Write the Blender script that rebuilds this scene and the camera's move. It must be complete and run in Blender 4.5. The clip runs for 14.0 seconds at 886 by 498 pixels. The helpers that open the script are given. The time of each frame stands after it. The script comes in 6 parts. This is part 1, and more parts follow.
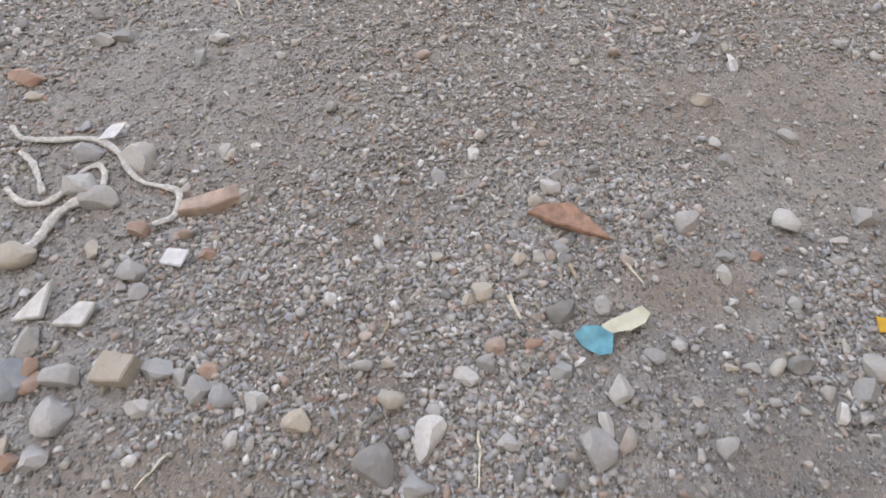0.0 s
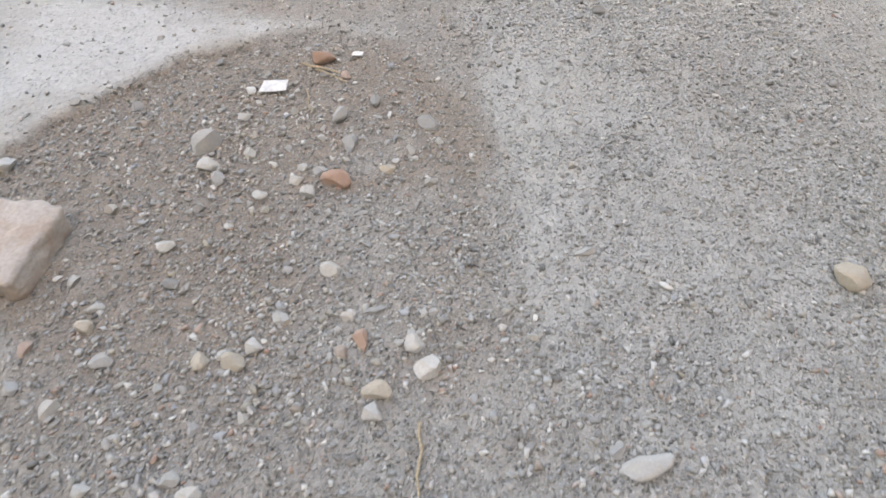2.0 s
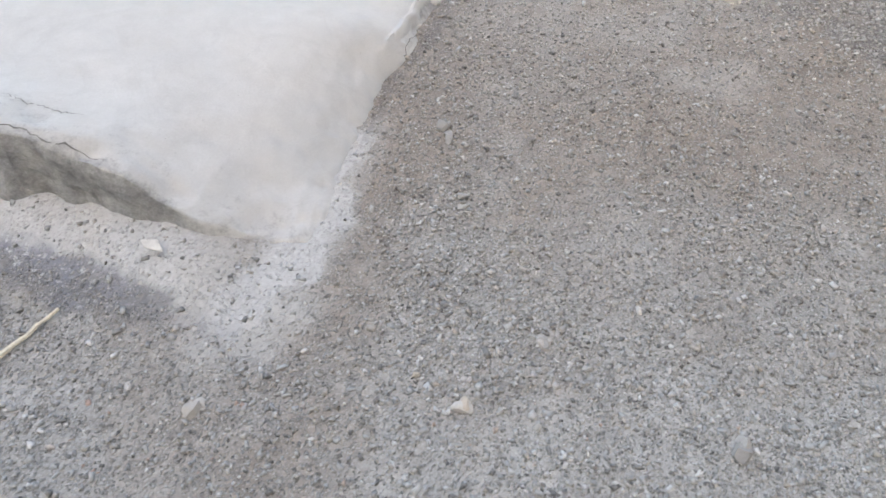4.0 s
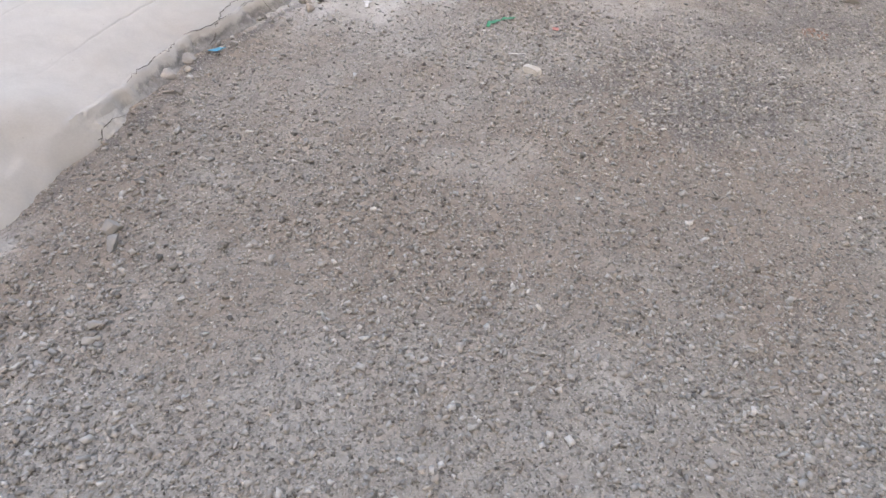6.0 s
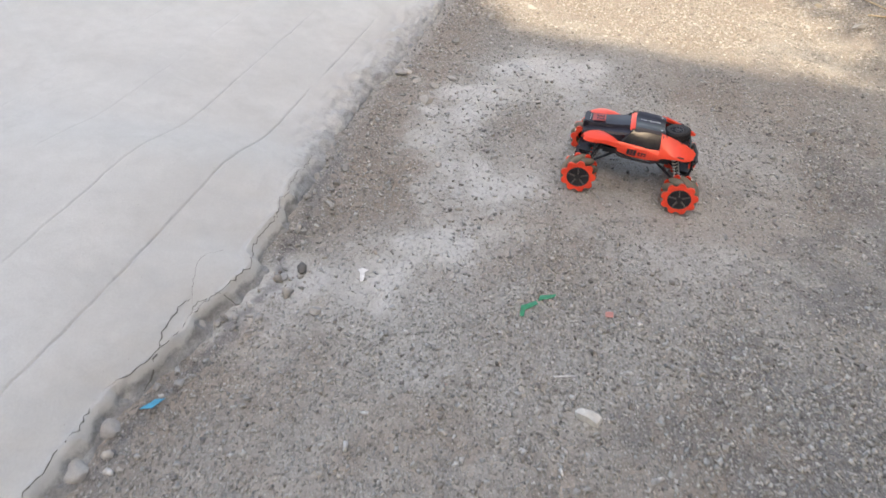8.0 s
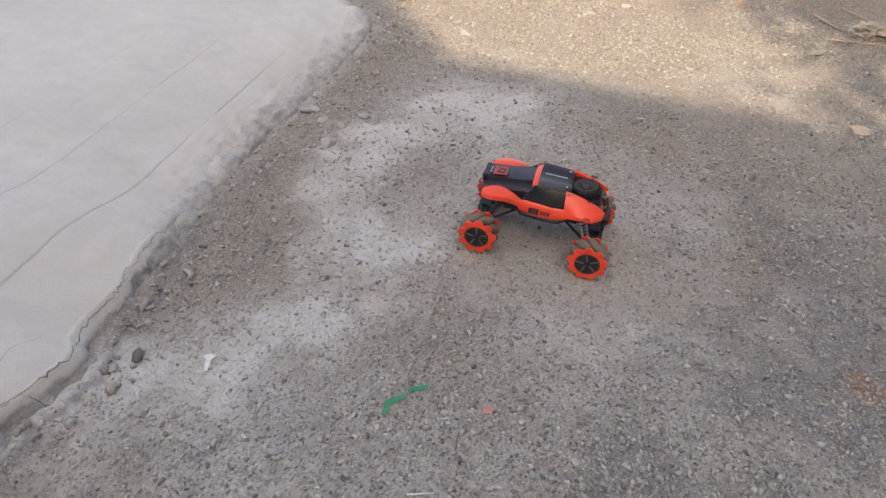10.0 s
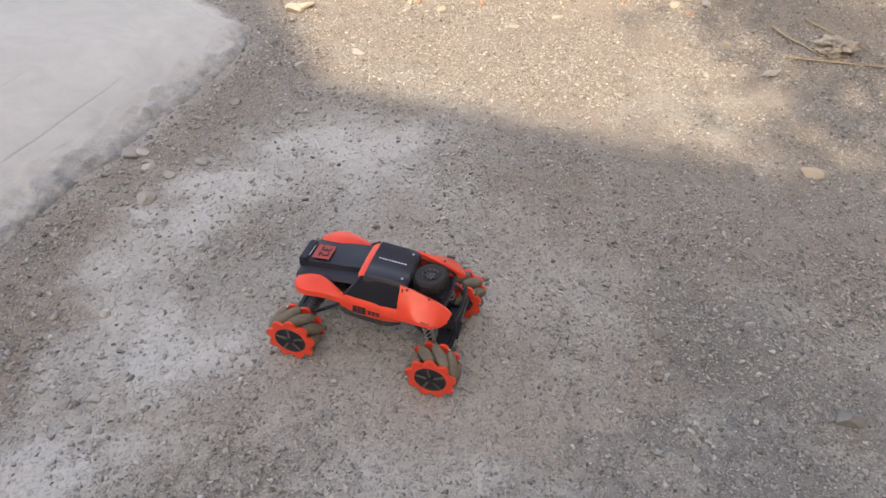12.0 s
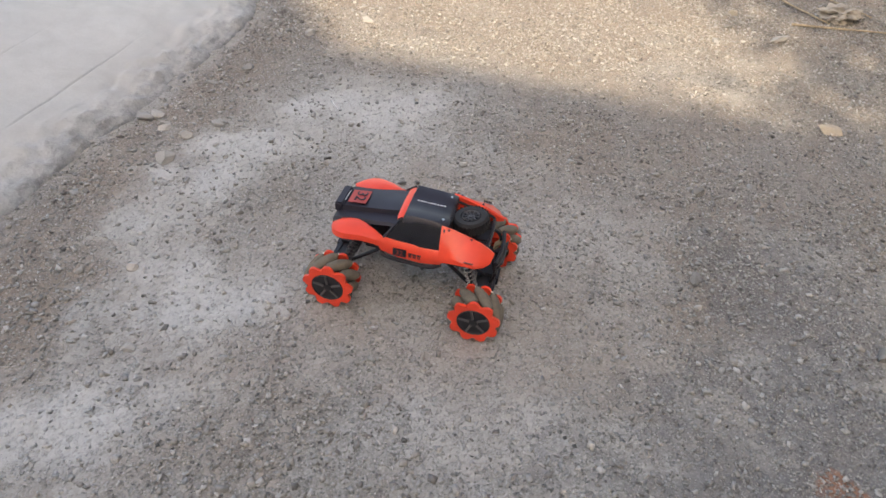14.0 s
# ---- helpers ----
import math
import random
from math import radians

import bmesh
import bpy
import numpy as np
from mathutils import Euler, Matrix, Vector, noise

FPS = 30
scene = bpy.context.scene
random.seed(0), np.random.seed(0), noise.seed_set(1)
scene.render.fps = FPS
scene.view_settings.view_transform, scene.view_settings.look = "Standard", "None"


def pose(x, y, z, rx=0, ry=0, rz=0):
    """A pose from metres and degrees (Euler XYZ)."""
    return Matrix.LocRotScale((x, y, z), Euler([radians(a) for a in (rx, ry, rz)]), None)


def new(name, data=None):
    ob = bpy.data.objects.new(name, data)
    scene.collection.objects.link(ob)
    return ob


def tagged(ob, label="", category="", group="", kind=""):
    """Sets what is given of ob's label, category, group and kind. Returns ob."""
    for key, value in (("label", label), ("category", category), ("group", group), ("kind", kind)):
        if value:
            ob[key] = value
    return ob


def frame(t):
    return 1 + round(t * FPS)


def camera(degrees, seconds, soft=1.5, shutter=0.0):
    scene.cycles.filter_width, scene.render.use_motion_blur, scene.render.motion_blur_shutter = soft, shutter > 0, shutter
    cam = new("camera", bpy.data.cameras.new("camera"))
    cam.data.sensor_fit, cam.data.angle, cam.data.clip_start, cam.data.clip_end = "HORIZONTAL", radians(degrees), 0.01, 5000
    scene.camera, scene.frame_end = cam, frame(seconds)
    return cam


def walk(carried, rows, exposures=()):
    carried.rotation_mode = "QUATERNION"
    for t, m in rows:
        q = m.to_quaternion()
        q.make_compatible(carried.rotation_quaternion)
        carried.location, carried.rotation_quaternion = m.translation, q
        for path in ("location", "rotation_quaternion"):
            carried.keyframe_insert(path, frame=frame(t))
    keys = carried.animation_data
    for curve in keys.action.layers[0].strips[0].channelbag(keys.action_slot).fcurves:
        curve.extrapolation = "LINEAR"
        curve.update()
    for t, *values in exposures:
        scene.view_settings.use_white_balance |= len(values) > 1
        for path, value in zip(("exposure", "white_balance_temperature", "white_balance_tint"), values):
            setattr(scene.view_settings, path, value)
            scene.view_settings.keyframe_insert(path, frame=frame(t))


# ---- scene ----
# ---------------------------------------------------------------- camera
cam = camera(69.0, 14.0, 1.5, 0.08)
PATH = [
    (0.0, 0.000, 0.000, 0.623, 37.796, -0.098, -0.000),
    (0.3, 0.034, 0.248, 0.659, 34.385, -0.038, 0.739),
    (0.4, 0.046, 0.347, 0.690, 34.327, 0.376, 1.006),
    (0.5, 0.054, 0.444, 0.726, 34.603, 0.548, 0.870),
    (0.6, 0.054, 0.546, 0.747, 35.146, 0.488, 0.903),
    (1.0, 0.033, 0.872, 0.743, 39.171, -0.226, 0.482),
    (1.1, 0.029, 0.970, 0.750, 39.035, -0.222, 0.523),
    (1.4, 0.032, 1.236, 0.822, 39.043, -0.267, 0.582),
    (1.5, 0.051, 1.335, 0.847, 39.249, -0.052, 0.235),
    (1.8, 0.145, 1.598, 0.871, 39.573, -0.517, -0.088),
    (2.0, 0.226, 1.785, 0.863, 39.783, -0.741, -0.065),
    (2.2, 0.277, 1.984, 0.839, 39.712, -1.636, -0.321),
    (2.3, 0.287, 2.096, 0.827, 39.341, -2.112, -0.884),
    (2.4, 0.289, 2.222, 0.816, 39.134, -2.438, -0.944),
    (2.5, 0.284, 2.348, 0.809, 39.219, -2.474, -1.381),
    (2.6, 0.273, 2.479, 0.809, 39.580, -2.366, -1.834),
    (2.7, 0.256, 2.606, 0.809, 39.843, -2.376, -2.007),
    (3.0, 0.225, 2.897, 0.809, 39.633, -2.807, -1.936),
    (3.5, 0.267, 2.965, 0.785, 39.614, -2.751, -1.814),
    (3.9, 0.335, 3.112, 0.854, 39.905, -2.934, -1.994),
    (4.0, 0.397, 3.161, 0.869, 39.784, -2.728, -1.439),
    (4.1, 0.465, 3.216, 0.881, 39.488, -2.553, -1.142),
    (4.2, 0.539, 3.285, 0.887, 39.371, -2.527, -1.018),
    (6.3, 0.942, 3.404, 0.724, 46.856, -3.894, -4.525),
    (6.5, 0.989, 3.374, 0.759, 46.916, -3.974, -4.519),
    (7.0, 1.055, 3.498, 0.811, 46.863, -4.383, -5.004),
    (7.5, 0.902, 3.818, 0.896, 47.778, -4.382, -4.777),
    (8.0, 0.878, 4.150, 0.931, 48.307, -4.497, -4.777),
    (8.2, 0.916, 4.315, 0.924, 48.200, -4.585, -4.814),
    (10.3, 1.190, 4.363, 0.952, 48.525, -4.654, -5.040),
    (10.5, 1.231, 4.405, 0.933, 48.395, -4.689, -5.097),
    (11.0, 1.343, 4.507, 0.936, 48.176, -4.876, -5.391),
    (11.5, 1.388, 4.612, 0.907, 48.157, -4.926, -5.522),
    (12.0, 1.499, 4.692, 0.896, 48.058, -4.914, -5.527),
    (12.5, 1.566, 4.728, 0.909, 48.182, -5.067, -5.846),
    (13.0, 1.538, 4.722, 0.902, 48.240, -5.072, -5.943),
    (13.5, 1.496, 4.722, 0.879, 48.334, -5.061, -6.018),
    (14.0, 1.414, 4.653, 0.803, 48.289, -4.969, -7.147),
]
walk(cam, [(t, pose(x, y, z, a, b, c)) for t, x, y, z, a, b, c in PATH],
     [(0.0, 2.56, 9700, 17), (0.5, 2.70, 9800, 17), (1.4, 2.64, 9700, 15), (2.0, 2.50, 9300, 12), (2.5, 2.42, 9100, 12), (3.5, 2.30, 8600, 11), (4.2, 2.26, 8500, 10),
      (6.3, 2.13, 8800, 15), (7.0, 2.21, 8750, 13), (7.5, 2.07, 8550, 11), (8.0, 1.90, 8350, 10), (10.5, 1.58, 8500, 14), (12.5, 1.66, 8350, 12), (14.0, 1.64, 8300, 11)])

# ---------------------------------------------------------------- light
SUN_TO = Vector((0.349, 0.937, 0.0)).normalized()      # the way the sunlight runs over the ground
SUN_UP = radians(42)
world = bpy.data.worlds.new("sky")
scene.world = world
world.use_nodes = True
wn = world.node_tree.nodes
sky = wn.new("ShaderNodeTexSky")
sky.sky_type, sky.sun_disc = "NISHITA", False
sky.sun_elevation, sky.sun_rotation = SUN_UP, math.atan2(-SUN_TO.x, -SUN_TO.y)
sky.air_density, sky.dust_density = 1.0, 3.0
wn["Background"].inputs[1].default_value = 0.15
world.node_tree.links.new(sky.outputs[0], wn["Background"].inputs[0])
sun = new("sun", bpy.data.lights.new("sun", "SUN"))
sun.data.energy, sun.data.angle, sun.data.color = 1.82, radians(0.42), (1.0, 0.92, 0.80)
down = Vector((SUN_TO.x * math.cos(SUN_UP), SUN_TO.y * math.cos(SUN_UP), -math.sin(SUN_UP)))
sun.matrix_world = Matrix.Translation((0, 0, 12)) @ down.to_track_quat("-Z", "Y").to_matrix().to_4x4()


# ---------------------------------------------------------------- helpers
def lattice(ix, iy, seed):
    h = (ix.astype(np.int64) * 374761393 + iy.astype(np.int64) * 668265263 + seed * 69069) & 0xFFFFFFFF
    h = ((h ^ (h >> 13)) * 1274126177) & 0xFFFFFFFF
    return ((h ^ (h >> 16)) & 0xFFFF) / 65535.0


def vnoise(x, y, seed=0):
    """Smooth noise from 0 to 1 on arrays."""
    x, y = np.asarray(x, float), np.asarray(y, float)
    ix, iy = np.floor(x), np.floor(y)
    fx, fy = x - ix, y - iy
    fx, fy = fx * fx * (3 - 2 * fx), fy * fy * (3 - 2 * fy)
    a, b = lattice(ix, iy, seed), lattice(ix + 1, iy, seed)
    c, d = lattice(ix, iy + 1, seed), lattice(ix + 1, iy + 1, seed)
    return (a * (1 - fx) + b * fx) * (1 - fy) + (c * (1 - fx) + d * fx) * fy


def fbm(x, y, seed=0, octaves=4):
    total, amp, norm = 0.0, 1.0, 0.0
    for k in range(octaves):
        total = total + amp * vnoise(x * 2 ** k, y * 2 ** k, seed + 17 * k)
        norm += amp
        amp *= 0.5
    return total / norm


def smooth(a, b, v):
    t = np.clip((v - a) / (b - a), 0, 1)
    return t * t * (3 - 2 * t)


def mesh_from(name, verts, faces, mat=None, soft=False):
    me = bpy.data.meshes.new(name)
    me.from_pydata([tuple(v) for v in verts], [], [tuple(f) for f in faces])
    if mat:
        me.materials.append(mat)
    if soft:
        me.polygons.foreach_set("use_smooth", [True] * len(me.polygons))
    me.update()
    return me


def part(name, bm, mat, parent=None, label="", soft=True, place=None):
    bmesh.ops.recalc_face_normals(bm, faces=bm.faces)
    me = bpy.data.meshes.new(name)
    bm.to_mesh(me)
    bm.free()
    me.materials.append(mat)
    if soft:
        me.polygons.foreach_set("use_smooth", [True] * len(me.polygons))
        me.set_sharp_from_angle(angle=radians(38))
    ob = new(name, me)
    if place is not None:
        ob.matrix_basis = place
    if parent:
        ob.parent = parent
    if label:
        tagged(ob, label)
    return ob


# ---------------------------------------------------------------- materials
class Mat:
    """A small builder for node materials."""

    def __init__(self, name, rough=0.8, metal=0.0):
        self.m = bpy.data.materials.new(name)
        self.m.use_nodes = True
        self.t = self.m.node_tree
        self.b = self.t.nodes["Principled BSDF"]
        self.b.inputs["Roughness"].default_value = rough
        self.b.inputs["Metallic"].default_value = metal
        self.co = self.t.nodes.new("ShaderNodeTexCoord").outputs["Object"]

    def node(self, kind, **inputs):
        n = self.t.nodes.new(kind)
        for k, v in inputs.items():
            self.put(n.inputs[k.replace("_", " ")], v)
        return n

    def put(self, socket, v):
        if isinstance(v, bpy.types.NodeSocket):
            self.t.links.new(v, socket)
        elif isinstance(v, tuple) and len(v) == 3 and socket.type == "RGBA":
            socket.default_value = (*v, 1)
        else:
            socket.default_value = v

    def noise(self, scale, detail=4.0, rough=0.55, distort=0.0):
        return self.node("ShaderNodeTexNoise", Vector=self.co, Scale=scale, Detail=detail, Roughness=rough, Distortion=distort).outputs[0]

    def cells(self, scale, out="Distance", feature="F1"):
        n = self.node("ShaderNodeTexVoronoi", Vector=self.co, Scale=scale)
        n.feature = feature
        return n.outputs[out]

    def attr(self, name):
        n = self.node("ShaderNodeAttribute")
        n.attribute_name = name
        return n.outputs["Fac"]

    def ramp(self, v, lo, hi, a=0.0, b=1.0):
        n = self.node("ShaderNodeMapRange", Value=v, From_Min=lo, From_Max=hi, To_Min=a, To_Max=b)
        return n.outputs[0]

    def mathop(self, op, a, b):
        n = self.t.nodes.new("ShaderNodeMath")
        n.operation = op
        self.put(n.inputs[0], a)
        self.put(n.inputs[1], b)
        return n.outputs[0]

    def mix(self, f, a, b, blend="MIX"):
        n = self.t.nodes.new("ShaderNodeMix")
        n.data_type, n.blend_type = "RGBA", blend
        for k, v in ((0, f), (6, a), (7, b)):
            self.put(n.inputs[k], v)
        return n.outputs[2]

    def steps(self, v, stops):
        n = self.t.nodes.new("ShaderNodeValToRGB")
        while len(n.color_ramp.elements) < len(stops):
            n.color_ramp.elements.new(0.5)
        for e, (p, c) in zip(n.color_ramp.elements, stops):
            e.position, e.color = p, (*c, 1)
        self.put(n.inputs[0], v)
        return n.outputs[0]

    def bump(self, v, dist=0.002, strength=0.6):
        n = self.node("ShaderNodeBump", Height=v, Distance=dist, Strength=strength)
        old = self.b.inputs["Normal"].links
        if old:
            self.t.links.new(old[0].from_socket, n.inputs["Normal"])
        self.t.links.new(n.outputs[0], self.b.inputs["Normal"])

    def colour(self, c):
        self.put(self.b.inputs["Base Color"], c)
        return self

    def gloss(self, v):
        self.put(self.b.inputs["Roughness"], v)


def plain(name, col, rough=0.6, metal=0.0, vary=0.12, scale=60.0, relief=0.0, coat=0.0):
    """A near-uniform surface with slight mottling and gloss variation."""
    m = Mat(name, rough, metal)
    n = m.noise(scale, 5)
    dark = tuple(v * (1 - vary) for v in col)
    lite = tuple(min(1, v * (1 + vary)) for v in col)
    m.colour(m.mix(m.ramp(n, 0.3, 0.7), dark, lite))
    m.gloss(m.ramp(m.noise(scale * 0.4, 3), 0.3, 0.7, max(0.05, rough - 0.1), min(1, rough + 0.12)))
    if relief:
        m.bump(n, relief, 0.5)
    if coat:
        m.b.inputs["Coat Weight"].default_value = coat
    return m.m


STONE_TONES = [(0.0, (0.17, 0.165, 0.16)), (0.13, (0.30, 0.29, 0.28)), (0.30, (0.46, 0.45, 0.435)), (0.42, (0.36, 0.375, 0.40)), (0.52, (0.42, 0.375, 0.30)),
               (0.63, (0.50, 0.49, 0.47)), (0.72, (0.36, 0.335, 0.29)), (0.80, (0.44, 0.29, 0.23)), (0.88, (0.60, 0.58, 0.55)), (1.0, (0.76, 0.745, 0.72))]


def stony(name, stops, source="island", rough=0.88):
    m = Mat(name, rough)
    if source == "island":
        r = m.t.nodes.new("ShaderNodeNewGeometry").outputs["Random Per Island"]
    else:
        r = m.t.nodes.new("ShaderNodeObjectInfo").outputs["Random"]
        m.co = m.node("ShaderNodeNewGeometry").outputs["Position"]
    c = m.steps(r, stops)
    g, big = m.noise(210, 6, 0.7), m.noise(55, 4, 0.6)
    c = m.mix(m.ramp(g, 0.34, 0.62, 0.45, 0.0), c, m.mix(0.5, c, (0.14, 0.13, 0.115)))
    c = m.mix(m.ramp(g, 0.60, 0.78, 0.0, 0.5), c, m.mix(0.5, c, (0.74, 0.72, 0.69)))
    m.colour(m.mix(m.ramp(big, 0.45, 0.7, 0.05, 0.4), c, (0.41, 0.385, 0.35)))
    m.bump(big, 0.003, 0.5)
    m.bump(g, 0.0012, 0.7)
    return m.m


M_GRAVEL = stony("gravel_stone", STONE_TONES)
M_EARTHY = stony("earthy_grit", [(0.0, (0.12, 0.112, 0.105)), (0.10, (0.22, 0.208, 0.195)), (0.26, (0.32, 0.305, 0.285)), (0.42, (0.40, 0.365, 0.33)), (0.55, (0.42, 0.41, 0.395)),
                                 (0.70, (0.37, 0.365, 0.36)), (0.82, (0.48, 0.46, 0.435)), (0.92, (0.54, 0.525, 0.505)), (1.0, (0.64, 0.625, 0.605))])
M_PALE_GRIT = stony("cement_grey_gravel", [(0.0, (0.15, 0.15, 0.145)), (0.12, (0.27, 0.27, 0.265)), (0.35, (0.40, 0.405, 0.40)), (0.6, (0.46, 0.465, 0.455)), (0.72, (0.42, 0.40, 0.365)),
                                           (0.86, (0.54, 0.545, 0.535)), (1.0, (0.66, 0.66, 0.65))])
TONES = {
    "grey": [(0.0, (0.28, 0.275, 0.265)), (0.5, (0.36, 0.36, 0.36)), (1.0, (0.42, 0.40, 0.375))],
    "dark": [(0.0, (0.17, 0.165, 0.155)), (1.0, (0.25, 0.24, 0.23))],
    "light": [(0.0, (0.40, 0.385, 0.365)), (0.5, (0.50, 0.49, 0.475)), (1.0, (0.55, 0.515, 0.475))],
    "white": [(0.0, (0.62, 0.60, 0.57)), (1.0, (0.74, 0.73, 0.70))],
    "buff": [(0.0, (0.43, 0.38, 0.31)), (1.0, (0.53, 0.46, 0.38))],
    "red": [(0.0, (0.34, 0.19, 0.13)), (1.0, (0.43, 0.28, 0.21))],
    "blue": [(0.0, (0.25, 0.28, 0.31)), (1.0, (0.32, 0.35, 0.38))],
}
M_STONE = {k: stony("stone_" + k, v, "object") for k, v in TONES.items()}


def ground_material():
    m = Mat("trodden_earth", 0.97)
    m.b.inputs["Specular IOR Level"].default_value = 0.2
    fine, mid, big = m.noise(220, 6, 0.7), m.noise(26, 5, 0.6), m.noise(2.2, 4, 0.6)
    earth = m.mix(m.ramp(mid, 0.3, 0.7), (0.33, 0.295, 0.26), (0.44, 0.40, 0.36))
    grey = m.mix(m.ramp(mid, 0.3, 0.7), (0.34, 0.322, 0.30), (0.47, 0.452, 0.43))
    c = m.mix(m.ramp(big, 0.38, 0.62), earth, grey)
    c = m.mix(m.attr("brown"), c, m.mix(m.ramp(mid, 0.3, 0.7), (0.275, 0.22, 0.177), (0.385, 0.315, 0.262)))
    # the cement-grey field, mottled
    field = m.mathop("ADD", m.attr("field"), m.ramp(m.noise(6, 5, 0.65), 0.25, 0.75, -0.3, 0.3))
    c = m.mix(m.ramp(field, 0.15, 0.8, 0.0, 0.92), c, m.mix(m.ramp(m.noise(11, 5, 0.65), 0.35, 0.65), (0.45, 0.453, 0.438), (0.60, 0.602, 0.585)))
    # pale cement dust, with the mid-yard's painted bounce in the same mask
    edge = m.mathop("ADD", m.attr("dust_bounce"), m.ramp(m.noise(9, 6, 0.7), 0.25, 0.75, -0.35, 0.35))
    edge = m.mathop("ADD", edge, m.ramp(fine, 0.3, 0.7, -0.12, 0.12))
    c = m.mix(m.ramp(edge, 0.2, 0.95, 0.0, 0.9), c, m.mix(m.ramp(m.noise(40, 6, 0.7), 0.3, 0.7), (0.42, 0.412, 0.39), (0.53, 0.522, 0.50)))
    chalk = m.mathop("ADD", m.attr("chalk"), m.ramp(m.noise(30, 6, 0.7), 0.25, 0.75, -0.3, 0.3))
    c = m.mix(m.ramp(chalk, 0.34, 0.76, 0.0, 0.9), c, m.mix(m.ramp(m.noise(50, 6, 0.7), 0.3, 0.7), (0.48, 0.482, 0.472), (0.61, 0.612, 0.602)))
    # damp and dark gravel patches, and painted light falloff toward the near right
    damp_dim = m.mathop("ADD", m.attr("damp_dim"), m.ramp(m.noise(34, 6, 0.7), 0.25, 0.75, -0.3, 0.3))
    c = m.mix(m.ramp(damp_dim, 0.35, 0.75, 0.0, 0.82), c, (0.19, 0.19, 0.198))
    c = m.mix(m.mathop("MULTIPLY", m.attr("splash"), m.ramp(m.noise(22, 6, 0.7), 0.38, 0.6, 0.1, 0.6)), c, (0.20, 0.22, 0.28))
    # white splashes in the stain before the slab
    drops = m.mathop("MULTIPLY", m.attr("splash"), m.ramp(m.noise(75, 5, 0.75), 0.56, 0.62))
    c = m.mix(m.mathop("MULTIPLY", drops, 0.85), c, (0.66, 0.67, 0.68))
    rust = m.mathop("ADD", m.attr("rust"), m.ramp(m.noise(70, 4), 0.25, 0.75, -0.35, 0.35))
    c = m.mix(m.ramp(rust, 0.4, 0.8, 0.0, 0.75), c, (0.42, 0.17, 0.085))
    clear = m.ramp(m.mathop("MAXIMUM", m.attr("dust_bounce"), m.mathop("MULTIPLY", m.attr("chalk"), 1.3)), 0.25, 0.95, 0.85, 0.34)
    c = m.mix(m.mathop("MULTIPLY", clear, m.ramp(m.noise(95, 5, 0.75), 0.34, 0.60, 0.42, 0.0)), c, (0.17, 0.157, 0.14))
    c = m.mix(m.mathop("MULTIPLY", clear, m.ramp(fine, 0.32, 0.66, 0.45, 0.0)), c, (0.15, 0.137, 0.12))
    c = m.mix(m.mathop("MULTIPLY", clear, m.ramp(fine, 0.56, 0.72, 0.0, 0.55)), c, (0.62, 0.605, 0.58))
    for scale in (115, 190, 320):
        grain = m.cells(scale, "Color")
        tone = m.steps(grain, [(0.0, (0.13, 0.122, 0.11)), (0.25, (0.25, 0.235, 0.215)), (0.5, (0.37, 0.35, 0.325)), (0.75, (0.48, 0.465, 0.445)), (1.0, (0.70, 0.69, 0.67))])
        far = m.mathop("ADD", m.cells(scale), m.ramp(m.noise(scale * 1.7, 2), 0.3, 0.7, -0.16, 0.16))
        pick = m.ramp(m.noise(scale * 0.31, 2), 0.44, 0.52)
        on = m.mathop("MULTIPLY", m.mathop("MULTIPLY", m.ramp(far, 0.30, 0.42, 1.0, 0.0), pick), clear)
        c = m.mix(m.mathop("MULTIPLY", on, 0.9), c, tone)
        m.bump(m.mathop("MULTIPLY", m.ramp(far, 0.0, 0.45, 1.0, 0.0), m.mathop("MULTIPLY", pick, clear)), 0.8 / scale, 0.9)
    m.colour(c)
    m.bump(mid, 0.006, 0.35)
    m.bump(m.mathop("MULTIPLY", fine, clear), 0.0025, 0.7)
    return m.m


def concrete_material(name="trowelled_concrete", lite=(0.60, 0.60, 0.585), dark=(0.50, 0.50, 0.485)):
    m = Mat(name, 0.85)
    big, mid, fine = m.noise(3.0, 5, 0.6, 0.6), m.noise(24, 5, 0.6), m.noise(260, 4, 0.7)
    c = m.mix(m.ramp(big, 0.32, 0.68), dark, lite)
    c = m.mix(m.ramp(m.noise(7.5, 6, 0.72, 1.2), 0.50, 0.74, 0.0, 0.45), c, tuple(v * 0.80 for v in dark))
    c = m.mix(m.ramp(m.noise(1.3, 3), 0.45, 0.7, 0.0, 0.35), c, (0.66, 0.655, 0.635))
    c = m.mix(m.ramp(mid, 0.35, 0.75, 0.0, 0.35), c, tuple(v * 0.86 for v in dark))
    c = m.mix(m.ramp(m.cells(34), 0.0, 0.055, 0.7, 0.0), c, (0.26, 0.25, 0.235))
    c = m.mix(m.ramp(fine, 0.36, 0.7, 0.16, 0.0), c, (0.3, 0.29, 0.28))
    rim = m.mathop("ADD", m.attr("rim"), m.ramp(m.noise(30, 8, 0.8), 0.25, 0.75, -0.36, 0.36))
    raw = m.mix(m.ramp(m.noise(32, 7, 0.75), 0.36, 0.64), (0.22, 0.222, 0.225), (0.45, 0.45, 0.445))
    raw = m.mix(m.ramp(fine, 0.35, 0.7, 0.4, 0.0), raw, (0.15, 0.145, 0.135))
    c = m.mix(m.ramp(rim, 0.32, 0.72), c, raw)
    m.colour(c)
    m.bump(m.mathop("MULTIPLY", m.attr("rim"), m.noise(55, 6, 0.75)), 0.012, 0.6)
    m.bump(mid, 0.004, 0.35)
    m.bump(fine, 0.0012, 0.5)
    return m.m


M_GROUND = ground_material()
M_CONCRETE = concrete_material()

